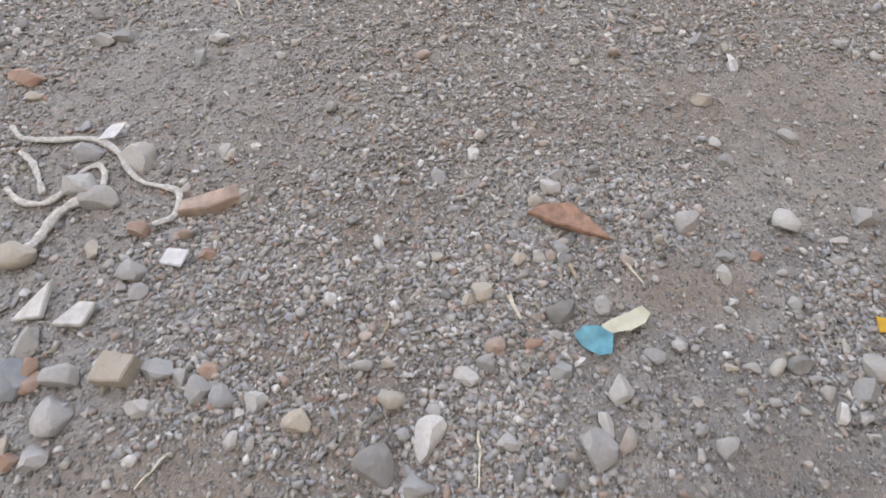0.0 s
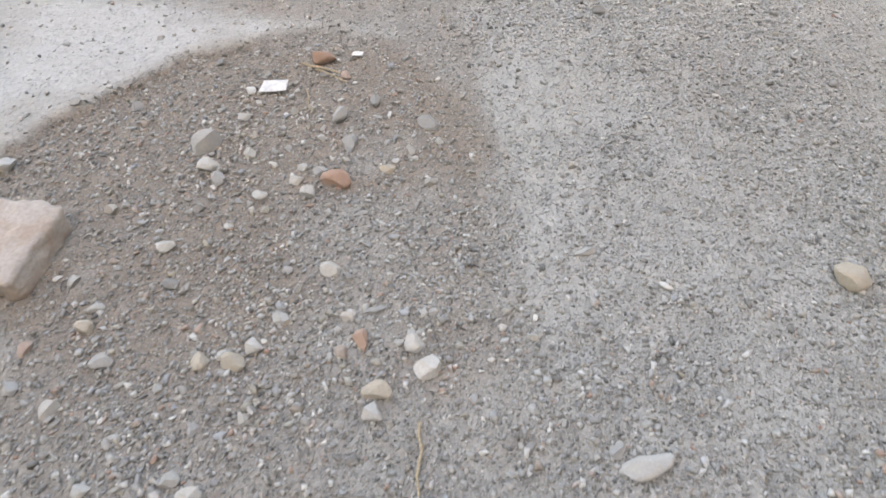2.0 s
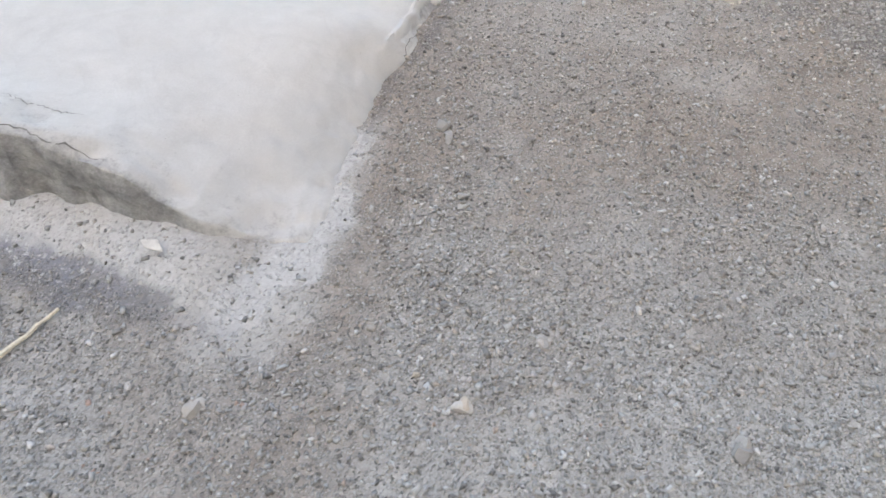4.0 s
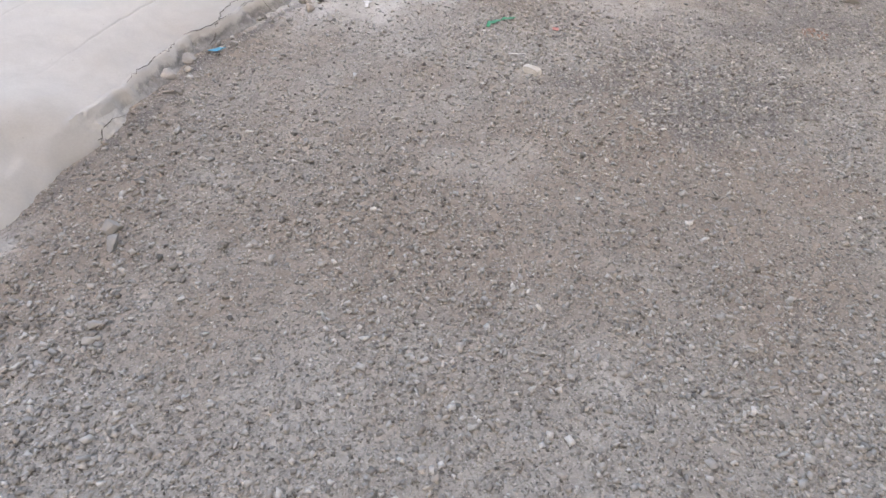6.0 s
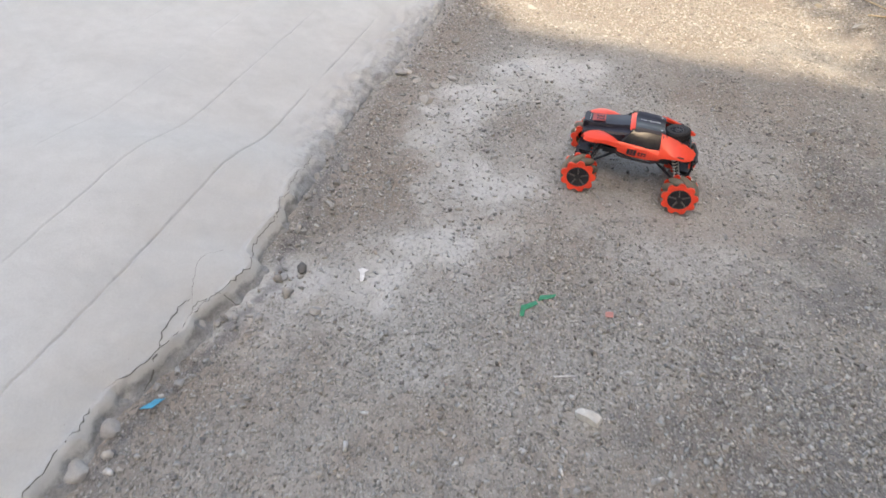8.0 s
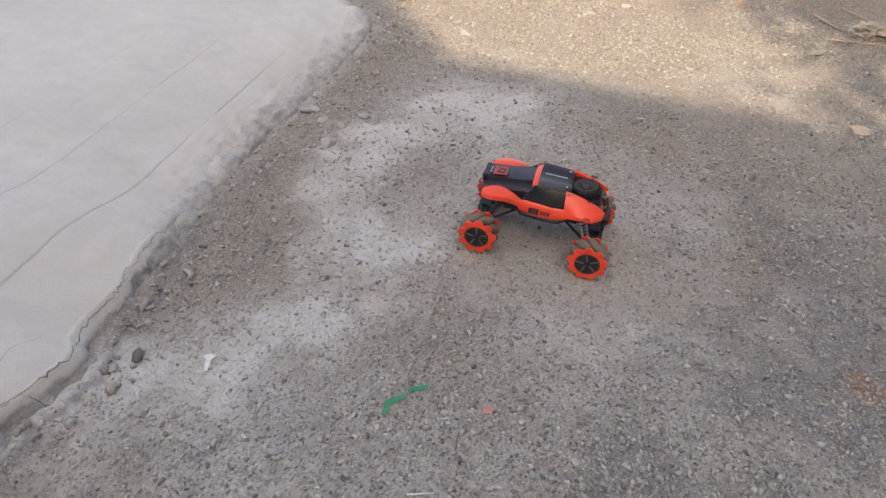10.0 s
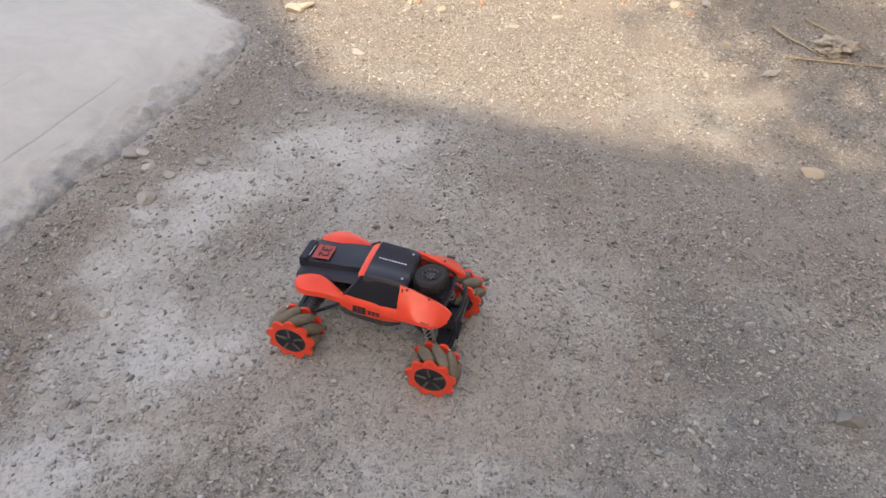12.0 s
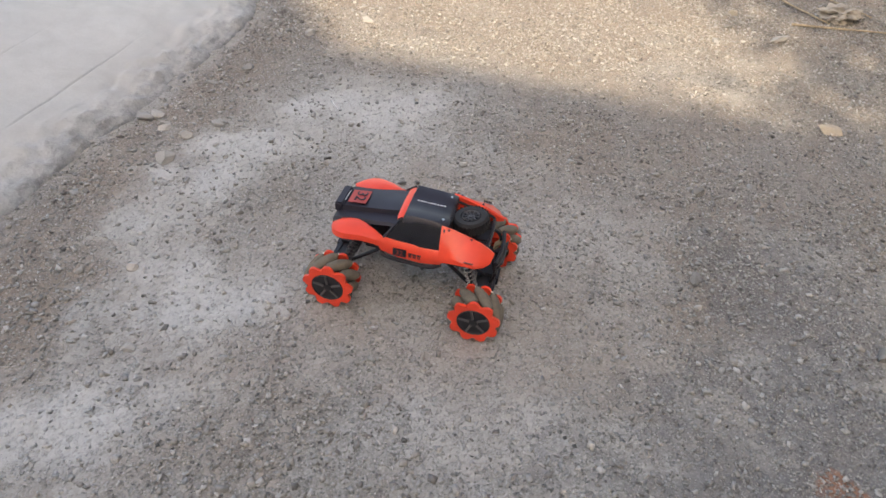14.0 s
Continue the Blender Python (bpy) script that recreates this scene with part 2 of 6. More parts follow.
# ---------------------------------------------------------------- ground
EDGE = [(-9.0, 0.13), (3.77, 0.13), (3.85, 0.20), (4.08, 0.265), (4.41, 0.365), (4.66, 0.43), (4.87, 0.495), (5.09, 0.63), (5.36, 0.72),
        (5.83, 0.865), (6.01, 0.955), (6.16, 1.01), (6.55, 1.165), (6.70, 1.175), (6.80, 1.11), (7.0, 0.93), (7.25, 0.70), (20.0, -11.0)]
EY, EX = [p[0] for p in EDGE], [p[1] for p in EDGE]


def broken(y):
    """1 along the stretch where the slab's border has crumbled."""
    return smooth(4.36, 4.58, y) * (1 - smooth(5.28, 5.55, y))


def edge_x(y):
    """The foot of the slab's ragged right-hand border at y."""
    y = np.asarray(y, float)
    jag = (0.03 + 0.025 * broken(y)) * (fbm(y * 11.0, y * 0 + 3.3, 5, 5) - 0.5) + 0.012 * broken(y) * (vnoise(y * 46, y * 0 + 0.5, 6) - 0.5)
    return np.interp(y, EY, EX) + jag + 0.035 * broken(y) + 0.035 * smooth(4.77, 4.86, y) * (1 - smooth(5.0, 5.2, y)) + 0.02 * (1 - smooth(3.9, 4.2, y))


def front_line(x):
    """The even line of the slab's near end at x."""
    return 3.885 + 0.36 * np.clip(0.02 - np.asarray(x, float), 0, 9)


def front_y(x):
    """The ragged foot of the slab's near end at x."""
    x = np.asarray(x, float)
    return front_line(x) + 0.042 * (fbm(x * 11, x * 0 + 1.7, 8, 5) - 0.5)


def disc(x, y, cx, cy, rx, ry, turn=0.0, ragged=0.35, seed=3):
    """1 inside a ragged patch, falling to 0 over its border."""
    c, s = math.cos(radians(turn)), math.sin(radians(turn))
    dx, dy = x - cx, y - cy
    u, v = (dx * c + dy * s) / rx, (-dx * s + dy * c) / ry
    r = np.sqrt(u * u + v * v) + ragged * 2 * (fbm(x * 7, y * 7, seed, 3) - 0.5)
    return 1 - smooth(0.45, 1.25, r)


def crust(x, y):
    """The thin cement crust over the ground before the slab: 1 on it."""
    line = np.interp(x, [-1.2, -0.62, -0.51, -0.35, -0.22, -0.07, 0.11], [2.25, 2.71, 2.87, 3.05, 3.12, 3.19, 3.15]) + 0.07 * (fbm(x * 9 + y * 3, y * 6, 21, 3) - 0.5)
    on = smooth(-2.2, -1.3, x) * smooth(-0.012, 0.008, y - line) * (1 - smooth(0.10, 0.20, x + 0.08 * (fbm(x * 6, y * 6, 31, 3) - 0.5)))
    return on * (1 - 0.55 * smooth(3.05, 3.25, y + 0.25 * x)) * (1 - smooth(3.30, 3.62, y + 0.25 * x + 0.12 * (fbm(x * 6, y * 6, 33, 3) - 0.5)))


def path_dust(x, y):
    """The paler trodden path beside the rubble."""
    w = x + 0.05 * (fbm(x * 9, y * 9, 35, 3) - 0.5)
    return smooth(-0.03, 0.04 + 0.4 * smooth(2.9, 3.5, y), w - np.interp(y, [2.5, 2.75, 2.9, 3.0, 3.3], [0.37, 0.362, 0.33, 0.29, 0.22])) * (1 - smooth(0.7, 1.2, w)) * smooth(2.05, 2.5, y) * (1 - smooth(3.0, 3.6, y))


SANDY = ((-0.08, 0.28, 0.09, 0.11), (-0.08, 0.53, 0.08, 0.07), (0.37, 0.74, 0.20, 0.14), (0.37, 0.20, 0.08, 0.05), (-0.24, 0.19, 0.10, 0.05), (-0.19, 0.38, 0.07, 0.07), (0.28, 0.42, 0.09, 0.05))


def sandy(x, y):
    """Patches of bare brown earth among the near gravel."""
    return np.max([disc(x, y, cx, cy, rx, ry, 0, 0.7, 171 + k) for k, (cx, cy, rx, ry) in enumerate(SANDY)], axis=0)


def cement_field(x, y):
    """The cement-grey gravel field from the rubble's border to the slab's flank."""
    w = x + 0.10 * (fbm(x * 7, y * 7, 35, 4) - 0.5)
    line = np.interp(y, [1.6, 2.0, 2.5, 2.75, 2.9, 3.0, 3.3, 4.0], [0.52, 0.44, 0.38, 0.365, 0.335, 0.30, 0.24, 0.30])
    on = smooth(-0.02, 0.03 + 0.12 * smooth(3.0, 3.6, y), w - line) * smooth(1.7, 2.3, y + 0.4 * (fbm(x * 3, y * 3, 36, 3) - 0.5))
    left = 0.45 * smooth(0.40, 0.6, fbm(x * 3.2, y * 3.2, 121, 4)) * smooth(1.0, 1.5, y) * (1 - smooth(2.6, 3.0, y)) * (1 - smooth(-0.05, 0.1, -x))
    on = on * (1 - 0.85 * smooth(3.5, 4.2, y + 0.5 * (fbm(x * 2.5, y * 2.5, 123, 3) - 0.5))) * (1 - 0.6 * smooth(1.3, 2.2, x)) * (0.62 + 0.38 * smooth(0.34, 0.58, fbm(x * 2.4, y * 2.4, 122, 4)))
    left = np.maximum(left, 0.50 * smooth(3.30, 3.48, y) * (1 - smooth(0.12, 0.30, x)) * (0.6 + 0.4 * smooth(0.4, 0.6, fbm(x * 5, y * 5, 133, 3))))
    # pale far patches; the disc also paints in bounce from the sunlit earth
    far = (0.55 * smooth(0.44, 0.62, fbm(x * 2.0, y * 2.0, 131, 4)) + 0.40 * disc(x, y, 1.66, 5.55, 0.46, 0.40, 25, 0.7, 145)) * smooth(4.0, 4.6, y) * (1 - smooth(6.0, 6.8, y))
    return np.maximum(np.maximum(on, left), far)


BAND = [(0.70, 5.05), (0.86, 5.12), (1.02, 5.19), (1.14, 5.29), (1.15, 5.47), (1.07, 5.66), (1.14, 5.85), (1.32, 6.01), (1.58, 6.07)]


def band(x, y):
    """The winding streak of spilt cement beside the slab: 1 along its middle."""
    best = np.full(np.shape(x), 9.0)
    for (ax, ay), (bx, by) in zip(BAND, BAND[1:]):
        t = np.clip(((x - ax) * (bx - ax) + (y - ay) * (by - ay)) / ((bx - ax) ** 2 + (by - ay) ** 2), 0, 1)
        best = np.minimum(best, np.hypot(x - ax - t * (bx - ax), y - ay - t * (by - ay)))
    ragged = 0.24 * (fbm(x * 7, y * 7, 41, 5) - 0.5) + 0.06 * (vnoise(x * 55, y * 55, 42) - 0.5)
    return (1 - smooth(0.0, 0.23, best + ragged)) * (0.62 + 0.5 * smooth(0.35, 0.6, fbm(x * 10, y * 10, 43, 4)))


def ground_z(x, y):
    x, y = np.asarray(x, float), np.asarray(y, float)
    near = 1 - smooth(6, 14, np.hypot(x - 1, y - 4))
    z = near * (0.022 * (fbm(x * 1.3, y * 1.3, 1, 3) - 0.5) + 0.009 * (fbm(x * 9, y * 9, 2, 3) - 0.5) + 0.005 * (fbm(x * 38, y * 38, 4, 2) - 0.5))
    z = z + 0.020 * crust(x, y)
    z = z + 0.036 * smooth(0.0, 1.0, 1 - np.abs(y - front_line(x)) / 0.22) * (1 - smooth(0.02, 0.17, x)) * smooth(-3, -2, x)
    z = z + 0.10 * smooth(7.1, 8.2, y + 0.1 * x) * near
    off = x - edge_x(y)
    z = z + 0.014 * broken(y) * (1 - smooth(0.0, 0.085, off)) * (off > -0.05)
    return z


def span(a, b, step, far):
    """Coordinates that are even from a to b and widen out to +-far."""
    mid = list(np.arange(a, b + step / 2, step))
    out, d, lo, hi = [], step, a, b
    while hi < far:
        d *= 1.35
        lo, hi = lo - d, hi + d
        mid = [lo] + mid + [hi]
    return np.array(mid)


def dust_bounce_map(x, y):
    """Where pale cement dust covers the earth, and where sunlit bounce is painted."""
    ex = edge_x(y)
    dust_bounce = np.maximum(1.05 * crust(x, y), path_dust(x, y) * (0.30 + 0.35 * (1 - smooth(0.42, 0.62, x))))
    dust_bounce = np.maximum(dust_bounce, 0.30 * smooth(0.42, 0.62, fbm(x * 2.6, y * 2.6, 101, 3)) * smooth(0.5, 0.8, y) * (1 - smooth(2.2, 2.6, y)))
    # a paler mottled band across the near ground
    dust_bounce = np.maximum(dust_bounce, 0.30 * smooth(0.62, 0.85, y) * (1 - smooth(1.15, 1.45, y)) * smooth(0.32, 0.55, fbm(x * 3.4, y * 3.4, 148, 4)))
    for d in (1.1 * band(x, y), 0.7 * (1 - smooth(0.0, 0.07, x - ex + 0.06 * (fbm(x * 14, y * 14, 40, 3) - 0.5))) * smooth(5.6, 5.9, y), disc(x, y, 1.12, 4.42, 0.16, 0.10, 10, 0.8, 44) * 0.55,
              (1 - smooth(0.09, 0.19, front_y(x) - y + 0.08 * (fbm(x * 7, y * 7, 36, 3) - 0.5))) * (1 - smooth(0.08, 0.18, x)) * smooth(3.5, 3.6, y) * smooth(-2.6, -1.4, x), disc(x, y, 0.12, 3.77, 0.16, 0.10, 10, 0.7, 46) * 1.0, 0.85 * (1 - smooth(0.01, 0.09, x - ex + 0.06 * (fbm(x * 14, y * 14, 39, 3) - 0.5))) * smooth(-0.16, -0.08, x - ex) * smooth(3.6, 3.7, y) * (1 - smooth(4.15, 4.35, y)),
              0.75 * disc(x, y, -0.75, 2.35, 0.45, 0.40, -35, 0.6, 88), 0.55 * disc(x, y, -0.62, 1.85, 0.35, 0.35, 0, 0.8, 89),
              0.5 * disc(x, y, -0.33, 3.53, 0.22, 0.16, 20, 0.4, 63),
              # the disc at 1.62, 5.52 lightens pale gravel to paint in sunlit bounce
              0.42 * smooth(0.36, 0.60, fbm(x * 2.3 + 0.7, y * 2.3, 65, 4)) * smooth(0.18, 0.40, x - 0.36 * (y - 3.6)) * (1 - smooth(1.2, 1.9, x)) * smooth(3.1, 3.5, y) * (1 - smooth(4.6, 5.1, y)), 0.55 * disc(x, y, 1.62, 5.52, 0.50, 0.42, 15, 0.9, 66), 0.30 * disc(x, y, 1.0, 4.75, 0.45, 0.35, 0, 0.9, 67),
              disc(x, y, 0.48, 2.60, 0.14, 0.45, -12, 0.9, 47) * 0.45, disc(x, y, 0.92, 6.9, 0.5, 0.35, 0, 0.5, 48) * 0.5,
              disc(x, y, 0.35, 1.75, 0.10, 0.25, 0, 0.8, 49) * 0.35, disc(x, y, 0.70, 4.90, 0.08, 0.05, 0, 0.8, 50) * 0.6):
        dust_bounce = np.maximum(dust_bounce, d)
    return dust_bounce


def chalk_map(x, y):
    """Where spilt cement lies white."""
    ex = edge_x(y)
    chalk = 0.55 * crust(x, y) * (0.5 + 0.9 * smooth(0.4, 0.6, fbm(x * 5, y * 5, 70, 3)))
    chalk = np.maximum(chalk, 1.15 * disc(x, y, -0.32, 3.56, 0.19, 0.088, 10, 0.5, 63))
    chalk = np.maximum(chalk, 1.0 * disc(x, y, -0.29, 3.49, 0.09, 0.08, 0, 0.5, 68))
    chalk = np.maximum(chalk, 0.95 * (1 - smooth(0.0, 0.055, x - ex + 0.09 * (fbm(x * 17, y * 17, 39, 4) - 0.5))) * smooth(-0.12, -0.05, x - ex) * smooth(3.66, 3.76, y) * (1 - smooth(4.12, 4.3, y)))
    for d in (0.72 * band(x, y) * (0.5 + 0.8 * smooth(0.35, 0.65, fbm(x * 12, y * 12, 69, 3))),
              0.80 * (1 - smooth(0.05, 0.13, np.abs(front_y(x) - y - 0.05) + 0.05 * (fbm(x * 12, y * 12, 38, 3) - 0.5))) * (1 - smooth(0.0, 0.12, x)) * smooth(-2, -1.2, x)):
        chalk = np.maximum(chalk, d)
    return chalk


def build_ground():
    xs, ys = span(-1.5, 3.9, 0.02, 900), span(-0.2, 8.2, 0.02, 900)
    X, Y = np.meshgrid(xs, ys)
    Z = ground_z(X, Y)
    nx, ny = len(xs), len(ys)
    verts = np.stack([X.ravel(), Y.ravel(), Z.ravel()], 1)
    i = (np.arange(ny - 1)[:, None] * nx + np.arange(nx - 1)[None, :]).ravel()
    faces = np.stack([i, i + 1, i + nx + 1, i + nx], 1)
    me = bpy.data.meshes.new("ground")
    me.vertices.add(len(verts))
    me.vertices.foreach_set("co", verts.ravel())
    me.loops.add(faces.size)
    me.loops.foreach_set("vertex_index", faces.ravel().astype(np.int32))
    me.polygons.add(len(faces))
    me.polygons.foreach_set("loop_start", np.arange(0, faces.size, 4, dtype=np.int32))
    me.polygons.foreach_set("use_smooth", np.ones(len(faces), dtype=bool))
    me.update()
    me.validate()
    x, y = X.ravel(), Y.ravel()
    ex = edge_x(y)
    dust_bounce, chalk = dust_bounce_map(x, y), chalk_map(x, y)
    damp_dim = np.maximum(smooth(-0.02, 0.01, x - ex) * (1 - smooth(0.01, 0.06, x - ex + 0.03 * (fbm(x * 20, y * 20, 37, 3) - 0.5))) * smooth(3.9, 4.4, y) * (1 - smooth(5.4, 5.9, y)) * 0.72,
                      disc(x, y, -0.22, 3.825, 0.40, 0.052, -22, 0.8, 51) * 0.95)
    damp_dim = np.maximum(damp_dim, 0.36 * smooth(0.42, 0.60, fbm(x * 3, y * 3, 104, 3)) * smooth(1.5, 2.1, x - 0.5 * (y - 5)) * (1 - smooth(6.0, 6.4, y)))
    # a darker grey patch on the right of the nearest gravel
    damp_dim = np.maximum(damp_dim, disc(x, y, 0.50, 0.28, 0.36, 0.30, 0, 0.7, 141) * 0.58)
    # light falling off toward the near right, painted in over dark brownish earth
    damp_dim = np.maximum(damp_dim, 0.72 * np.maximum(disc(x, y, 2.12, 5.04, 0.50, 0.30, 0, 0.8, 146), disc(x, y, 1.72, 4.70, 0.36, 0.28, 0, 0.8, 147)))
    damp_dim = np.maximum(damp_dim, disc(x, y, 2.20, 5.35, 0.26, 0.34, 0, 0.8, 52) * 0.66)
    damp_dim = np.maximum(damp_dim, disc(x, y, 0.90, 5.62, 0.10, 0.20, -15, 0.6, 53) * 0.35)
    brown = np.maximum(1.0 * sandy(x, y), disc(x, y, 1.9, 7.3, 3.0, 1.2, -15, 0.5, 54) * 0.8)
    brown = np.maximum(brown, disc(x, y, 1.9, 7.3, 3.0, 1.2, -15, 0.5, 54) * 0.8, disc(x, y, 3.2, 6.9, 0.7, 0.5, 0, 0.6, 55))
    for d in (disc(x, y, 0.0, 0.9, 0.30, 0.5, 0, 0.9, 56), disc(x, y, 0.6, 0.9, 0.3, 0.3, 0, 0.9, 57), disc(x, y, 1.7, 4.9, 0.7, 0.6, 0, 1, 58) * 0.8, disc(x, y, 2.1, 5.3, 0.9, 0.8, 0, 0.9, 158) * 0.75, disc(x, y, 0.95, 4.35, 0.4, 0.3, 0, 1, 159) * 0.5,
              1.2 * smooth(0.0, 0.06, np.interp(y, [1.6, 2.5, 2.9, 3.15], [0.42, 0.37, 0.33, 0.15]) - x + 0.05 * (fbm(x * 9, y * 9, 35, 3) - 0.5)) * smooth(2.05, 2.45, y + 0.3 * (fbm(x * 4, y * 4, 59, 3) - 0.5)) * (1 - smooth(3.05, 3.2, y)), disc(x, y, -0.1, 0.2, 0.3, 0.12, 0, 0.9, 60), 1.1 * disc(x, y, 0.90, 5.42, 0.12, 0.20, -15, 0.6, 77), 0.7 * disc(x, y, 0.33, 3.95, 0.10, 0.28, -18, 0.6, 99), 0.7 * disc(x, y, 0.12, 3.52, 0.20, 0.17, 45, 0.6, 79), 1.2 * disc(x, y, -0.10, 3.33, 0.26, 0.13, 10, 0.8, 78), (0.20 + 0.55 * smooth(0.42, 0.6, fbm(x * 2.2, y * 2.2, 143, 3))) * smooth(3.6, 4.1, y) * (1 - smooth(5.2, 5.8, y)), 0.9 * smooth(0.0, 0.04, x - ex) * (1 - smooth(0.12, 0.30, x - ex + 0.1 * (fbm(x * 8, y * 8, 144, 3) - 0.5))) * smooth(5.1, 5.4, y)):
        brown = np.maximum(brown, d * 0.8)
    rust = np.maximum(disc(x, y, 2.09, 5.01, 0.035, 0.035, 0, 0.9, 61), disc(x, y, 0.62, 3.35, 0.03, 0.05, 0, 0.8, 62) * 0.6)
    field = cement_field(x, y)
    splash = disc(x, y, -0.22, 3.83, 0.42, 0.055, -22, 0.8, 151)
    for name, vals in (("field", field), ("splash", splash), ("chalk", chalk), ("dust_bounce", dust_bounce), ("damp_dim", damp_dim), ("brown", brown), ("rust", rust)):
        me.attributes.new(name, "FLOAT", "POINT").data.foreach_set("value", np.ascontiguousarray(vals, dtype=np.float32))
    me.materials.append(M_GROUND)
    return tagged(new("ground", me), "grey-brown trodden earth strewn with grit", "ground", kind="structure")


build_ground()


# ---------------------------------------------------------------- concrete slab
def brow(y):
    """How far inside its foot the border has split from the slab."""
    y = np.asarray(y, float)
    return 0.018 + 0.034 * vnoise(y * 7, y * 0 + 0.5, 72) + 0.012 * (vnoise(y * 40, y * 0 + 0.5, 73) - 0.5)


def slab_top(d, y):
    """Height of the slab at the distance d inside its border."""
    br = broken(y)
    flat = 0.012 * (1 - np.exp(-np.clip(d, 0, 9) / 0.02)) + (0.105 - 0.05 * smooth(6.2, 6.8, y)) * (1 - np.exp(-np.clip(d, 0, 9) / 0.42)) - 0.003
    wide = 0.085 + 0.085 * (1 - smooth(4.1, 4.5, y)) + 0.06 * smooth(5.4, 5.8, y)
    soft = -0.006 + 0.130 * (1 - np.exp(-np.clip(d, 0, 9) / wide))
    soft = soft + (flat - soft) * smooth(5.2, 5.6, y)
    hard = -0.013 + 0.028 * np.clip(d / 0.045, 0, 1) ** 0.8 + 0.011 * smooth(0.90, 1.06, d / brow(y)) + 0.092 * (1 - np.exp(-np.clip(d - 0.03, 0, 9) / 0.16))
    return soft * (1 - br) + hard * br + 0.03 * np.clip(d, 0, 3) + 0.006 * (fbm(d * 5, y * 5, 71, 3) - 0.5)


GROOVES = (0.175, 0.36, 0.545, 0.75)
TIP = (0.16, 3.80)


def build_slab():
    face = 12
    vs = np.concatenate([np.linspace(0.0, 0.010, face), np.arange(0.016, 1.75, 0.009), np.arange(1.75, 4.2, 0.018)])
    up = np.concatenate([np.linspace(0.0, 1.0, face), np.ones(len(vs) - face)])
    ds = np.array(sorted(set(np.round(np.concatenate([np.linspace(0.0, 0.13, 25), np.arange(0.14, 1.2, 0.02), np.arange(1.2, 3.2, 0.15)] +
                                                     [[g - 0.005, g - 0.002, g, g + 0.002, g + 0.005] for g in GROOVES]), 4))))
    D, V = np.meshgrid(ds, vs)
    U = np.meshgrid(ds, up)[1]
    Y = 4.0 + V
    for _ in range(4):
        inner = smooth(0.05, 0.17, D) * (1 - smooth(6.45, 6.7, Y))
        X = edge_x(Y) * (1 - inner) + (0.265 + 0.364 * (Y - 4.08)) * inner - D
        Y = front_y(X) + V
    top = slab_top(D, Y)
    for k, g in enumerate(GROOVES):
        gap = smooth(0.30, 0.55, vnoise(Y * 7, Y * 0 + k + 0.5, 78) + 0.3 * vnoise(Y * 31, Y * 0 + k + 0.5, 76) - (0.0, 0.1, 0.2, 0.25)[k])
        deep = (0.0055, 0.0026, 0.0016, 0.0012)[k] * gap * smooth(4.45, 5.0, Y) * (1 - smooth(6.0, 6.4, Y))
        top = top - deep * np.clip(1 - np.abs(D - g) / 0.0022, 0, 1)
    X = X + np.where(D > 0.15, 0.010 * (vnoise(Y * 3, Y * 0 + 0.5, 77) - 0.5) + 0.007 * (fbm(Y * 24, D * 9, 79, 3) - 0.5), 0)
    # crumbs and pits along the broken stretch, dents near the front lip
    crumb = broken(Y) * (1 - smooth(0.9, 1.1, D / brow(Y)))
    top = top + crumb * (0.020 * (fbm(X * 30, Y * 30, 82, 4) - 0.5) + 0.006 * (vnoise(X * 90, Y * 90, 83) - 0.5))
    lip = np.clip(1 - V / 0.14, 0, 1)
    top = top - 0.030 * lip * smooth(0.50, 0.72, fbm(X * 13, Y * 17, 80, 4)) - 0.016 * np.clip(1 - V / 0.035, 0, 1) * vnoise(X * 30, Y * 30, 84)
    top = top + 0.004 * (fbm(X * 26, Y * 26, 85, 3) - 0.5) * (1 - smooth(4.6, 5.2, Y))
    far = np.hypot(X - TIP[0], (Y - TIP[1]) * 1.15) + 0.07 * (fbm(X * 16, Y * 16, 86, 4) - 0.5)
    lift = smooth(0.0, 0.42, far)
    gz = ground_z(X, Y) * (1 - smooth(0.05, 0.3, D) * smooth(0.05, 0.3, V))
    fringe = (0.030 + 0.028 * smooth(5.5, 5.8, Y)) * (fbm(X * 34, Y * 34, 87, 4) - 0.53)
    feather = np.clip(1 - D / (0.09 + 0.06 * smooth(5.4, 5.7, Y)), 0, 1) ** 0.7 * (1 - 0.6 * broken(Y))
    Z = gz + fringe * np.maximum(1 - lift, feather) + top * lift * (1 - broken(Y)) + top * broken(Y)
    lump = 1.1 * (fbm(X * 13, U * 2.3 + X * 3, 81, 5) - 0.5)
    Y = Y + np.where(U < 1, 0.075 * lump * np.sin(np.clip(U, 0, 1) * math.pi) * lift + 0.02 * (1 - U) * (-1), 0)
    Z = np.where(U < 1, -0.03 + (Z + 0.03) * U + 0.014 * lump * lift, Z)
    Z = np.where(D < 0.001, np.minimum(Z, -0.02), Z)
    nv, nd = D.shape
    i = (np.arange(nv - 1)[:, None] * nd + np.arange(nd - 1)[None, :]).ravel()
    faces = np.stack([i, i + nd, i + nd + 1, i + 1], 1)
    me = mesh_from("concrete_slab", np.stack([X.ravel(), Y.ravel(), Z.ravel()], 1).tolist(), faces.tolist(), M_CONCRETE, True)
    crumbly = ((crumb > 0.25) | ((U < 1) & (lift > 0.3)))[:-1, :-1].ravel()
    me.polygons.foreach_set("use_smooth", (~crumbly).tolist())
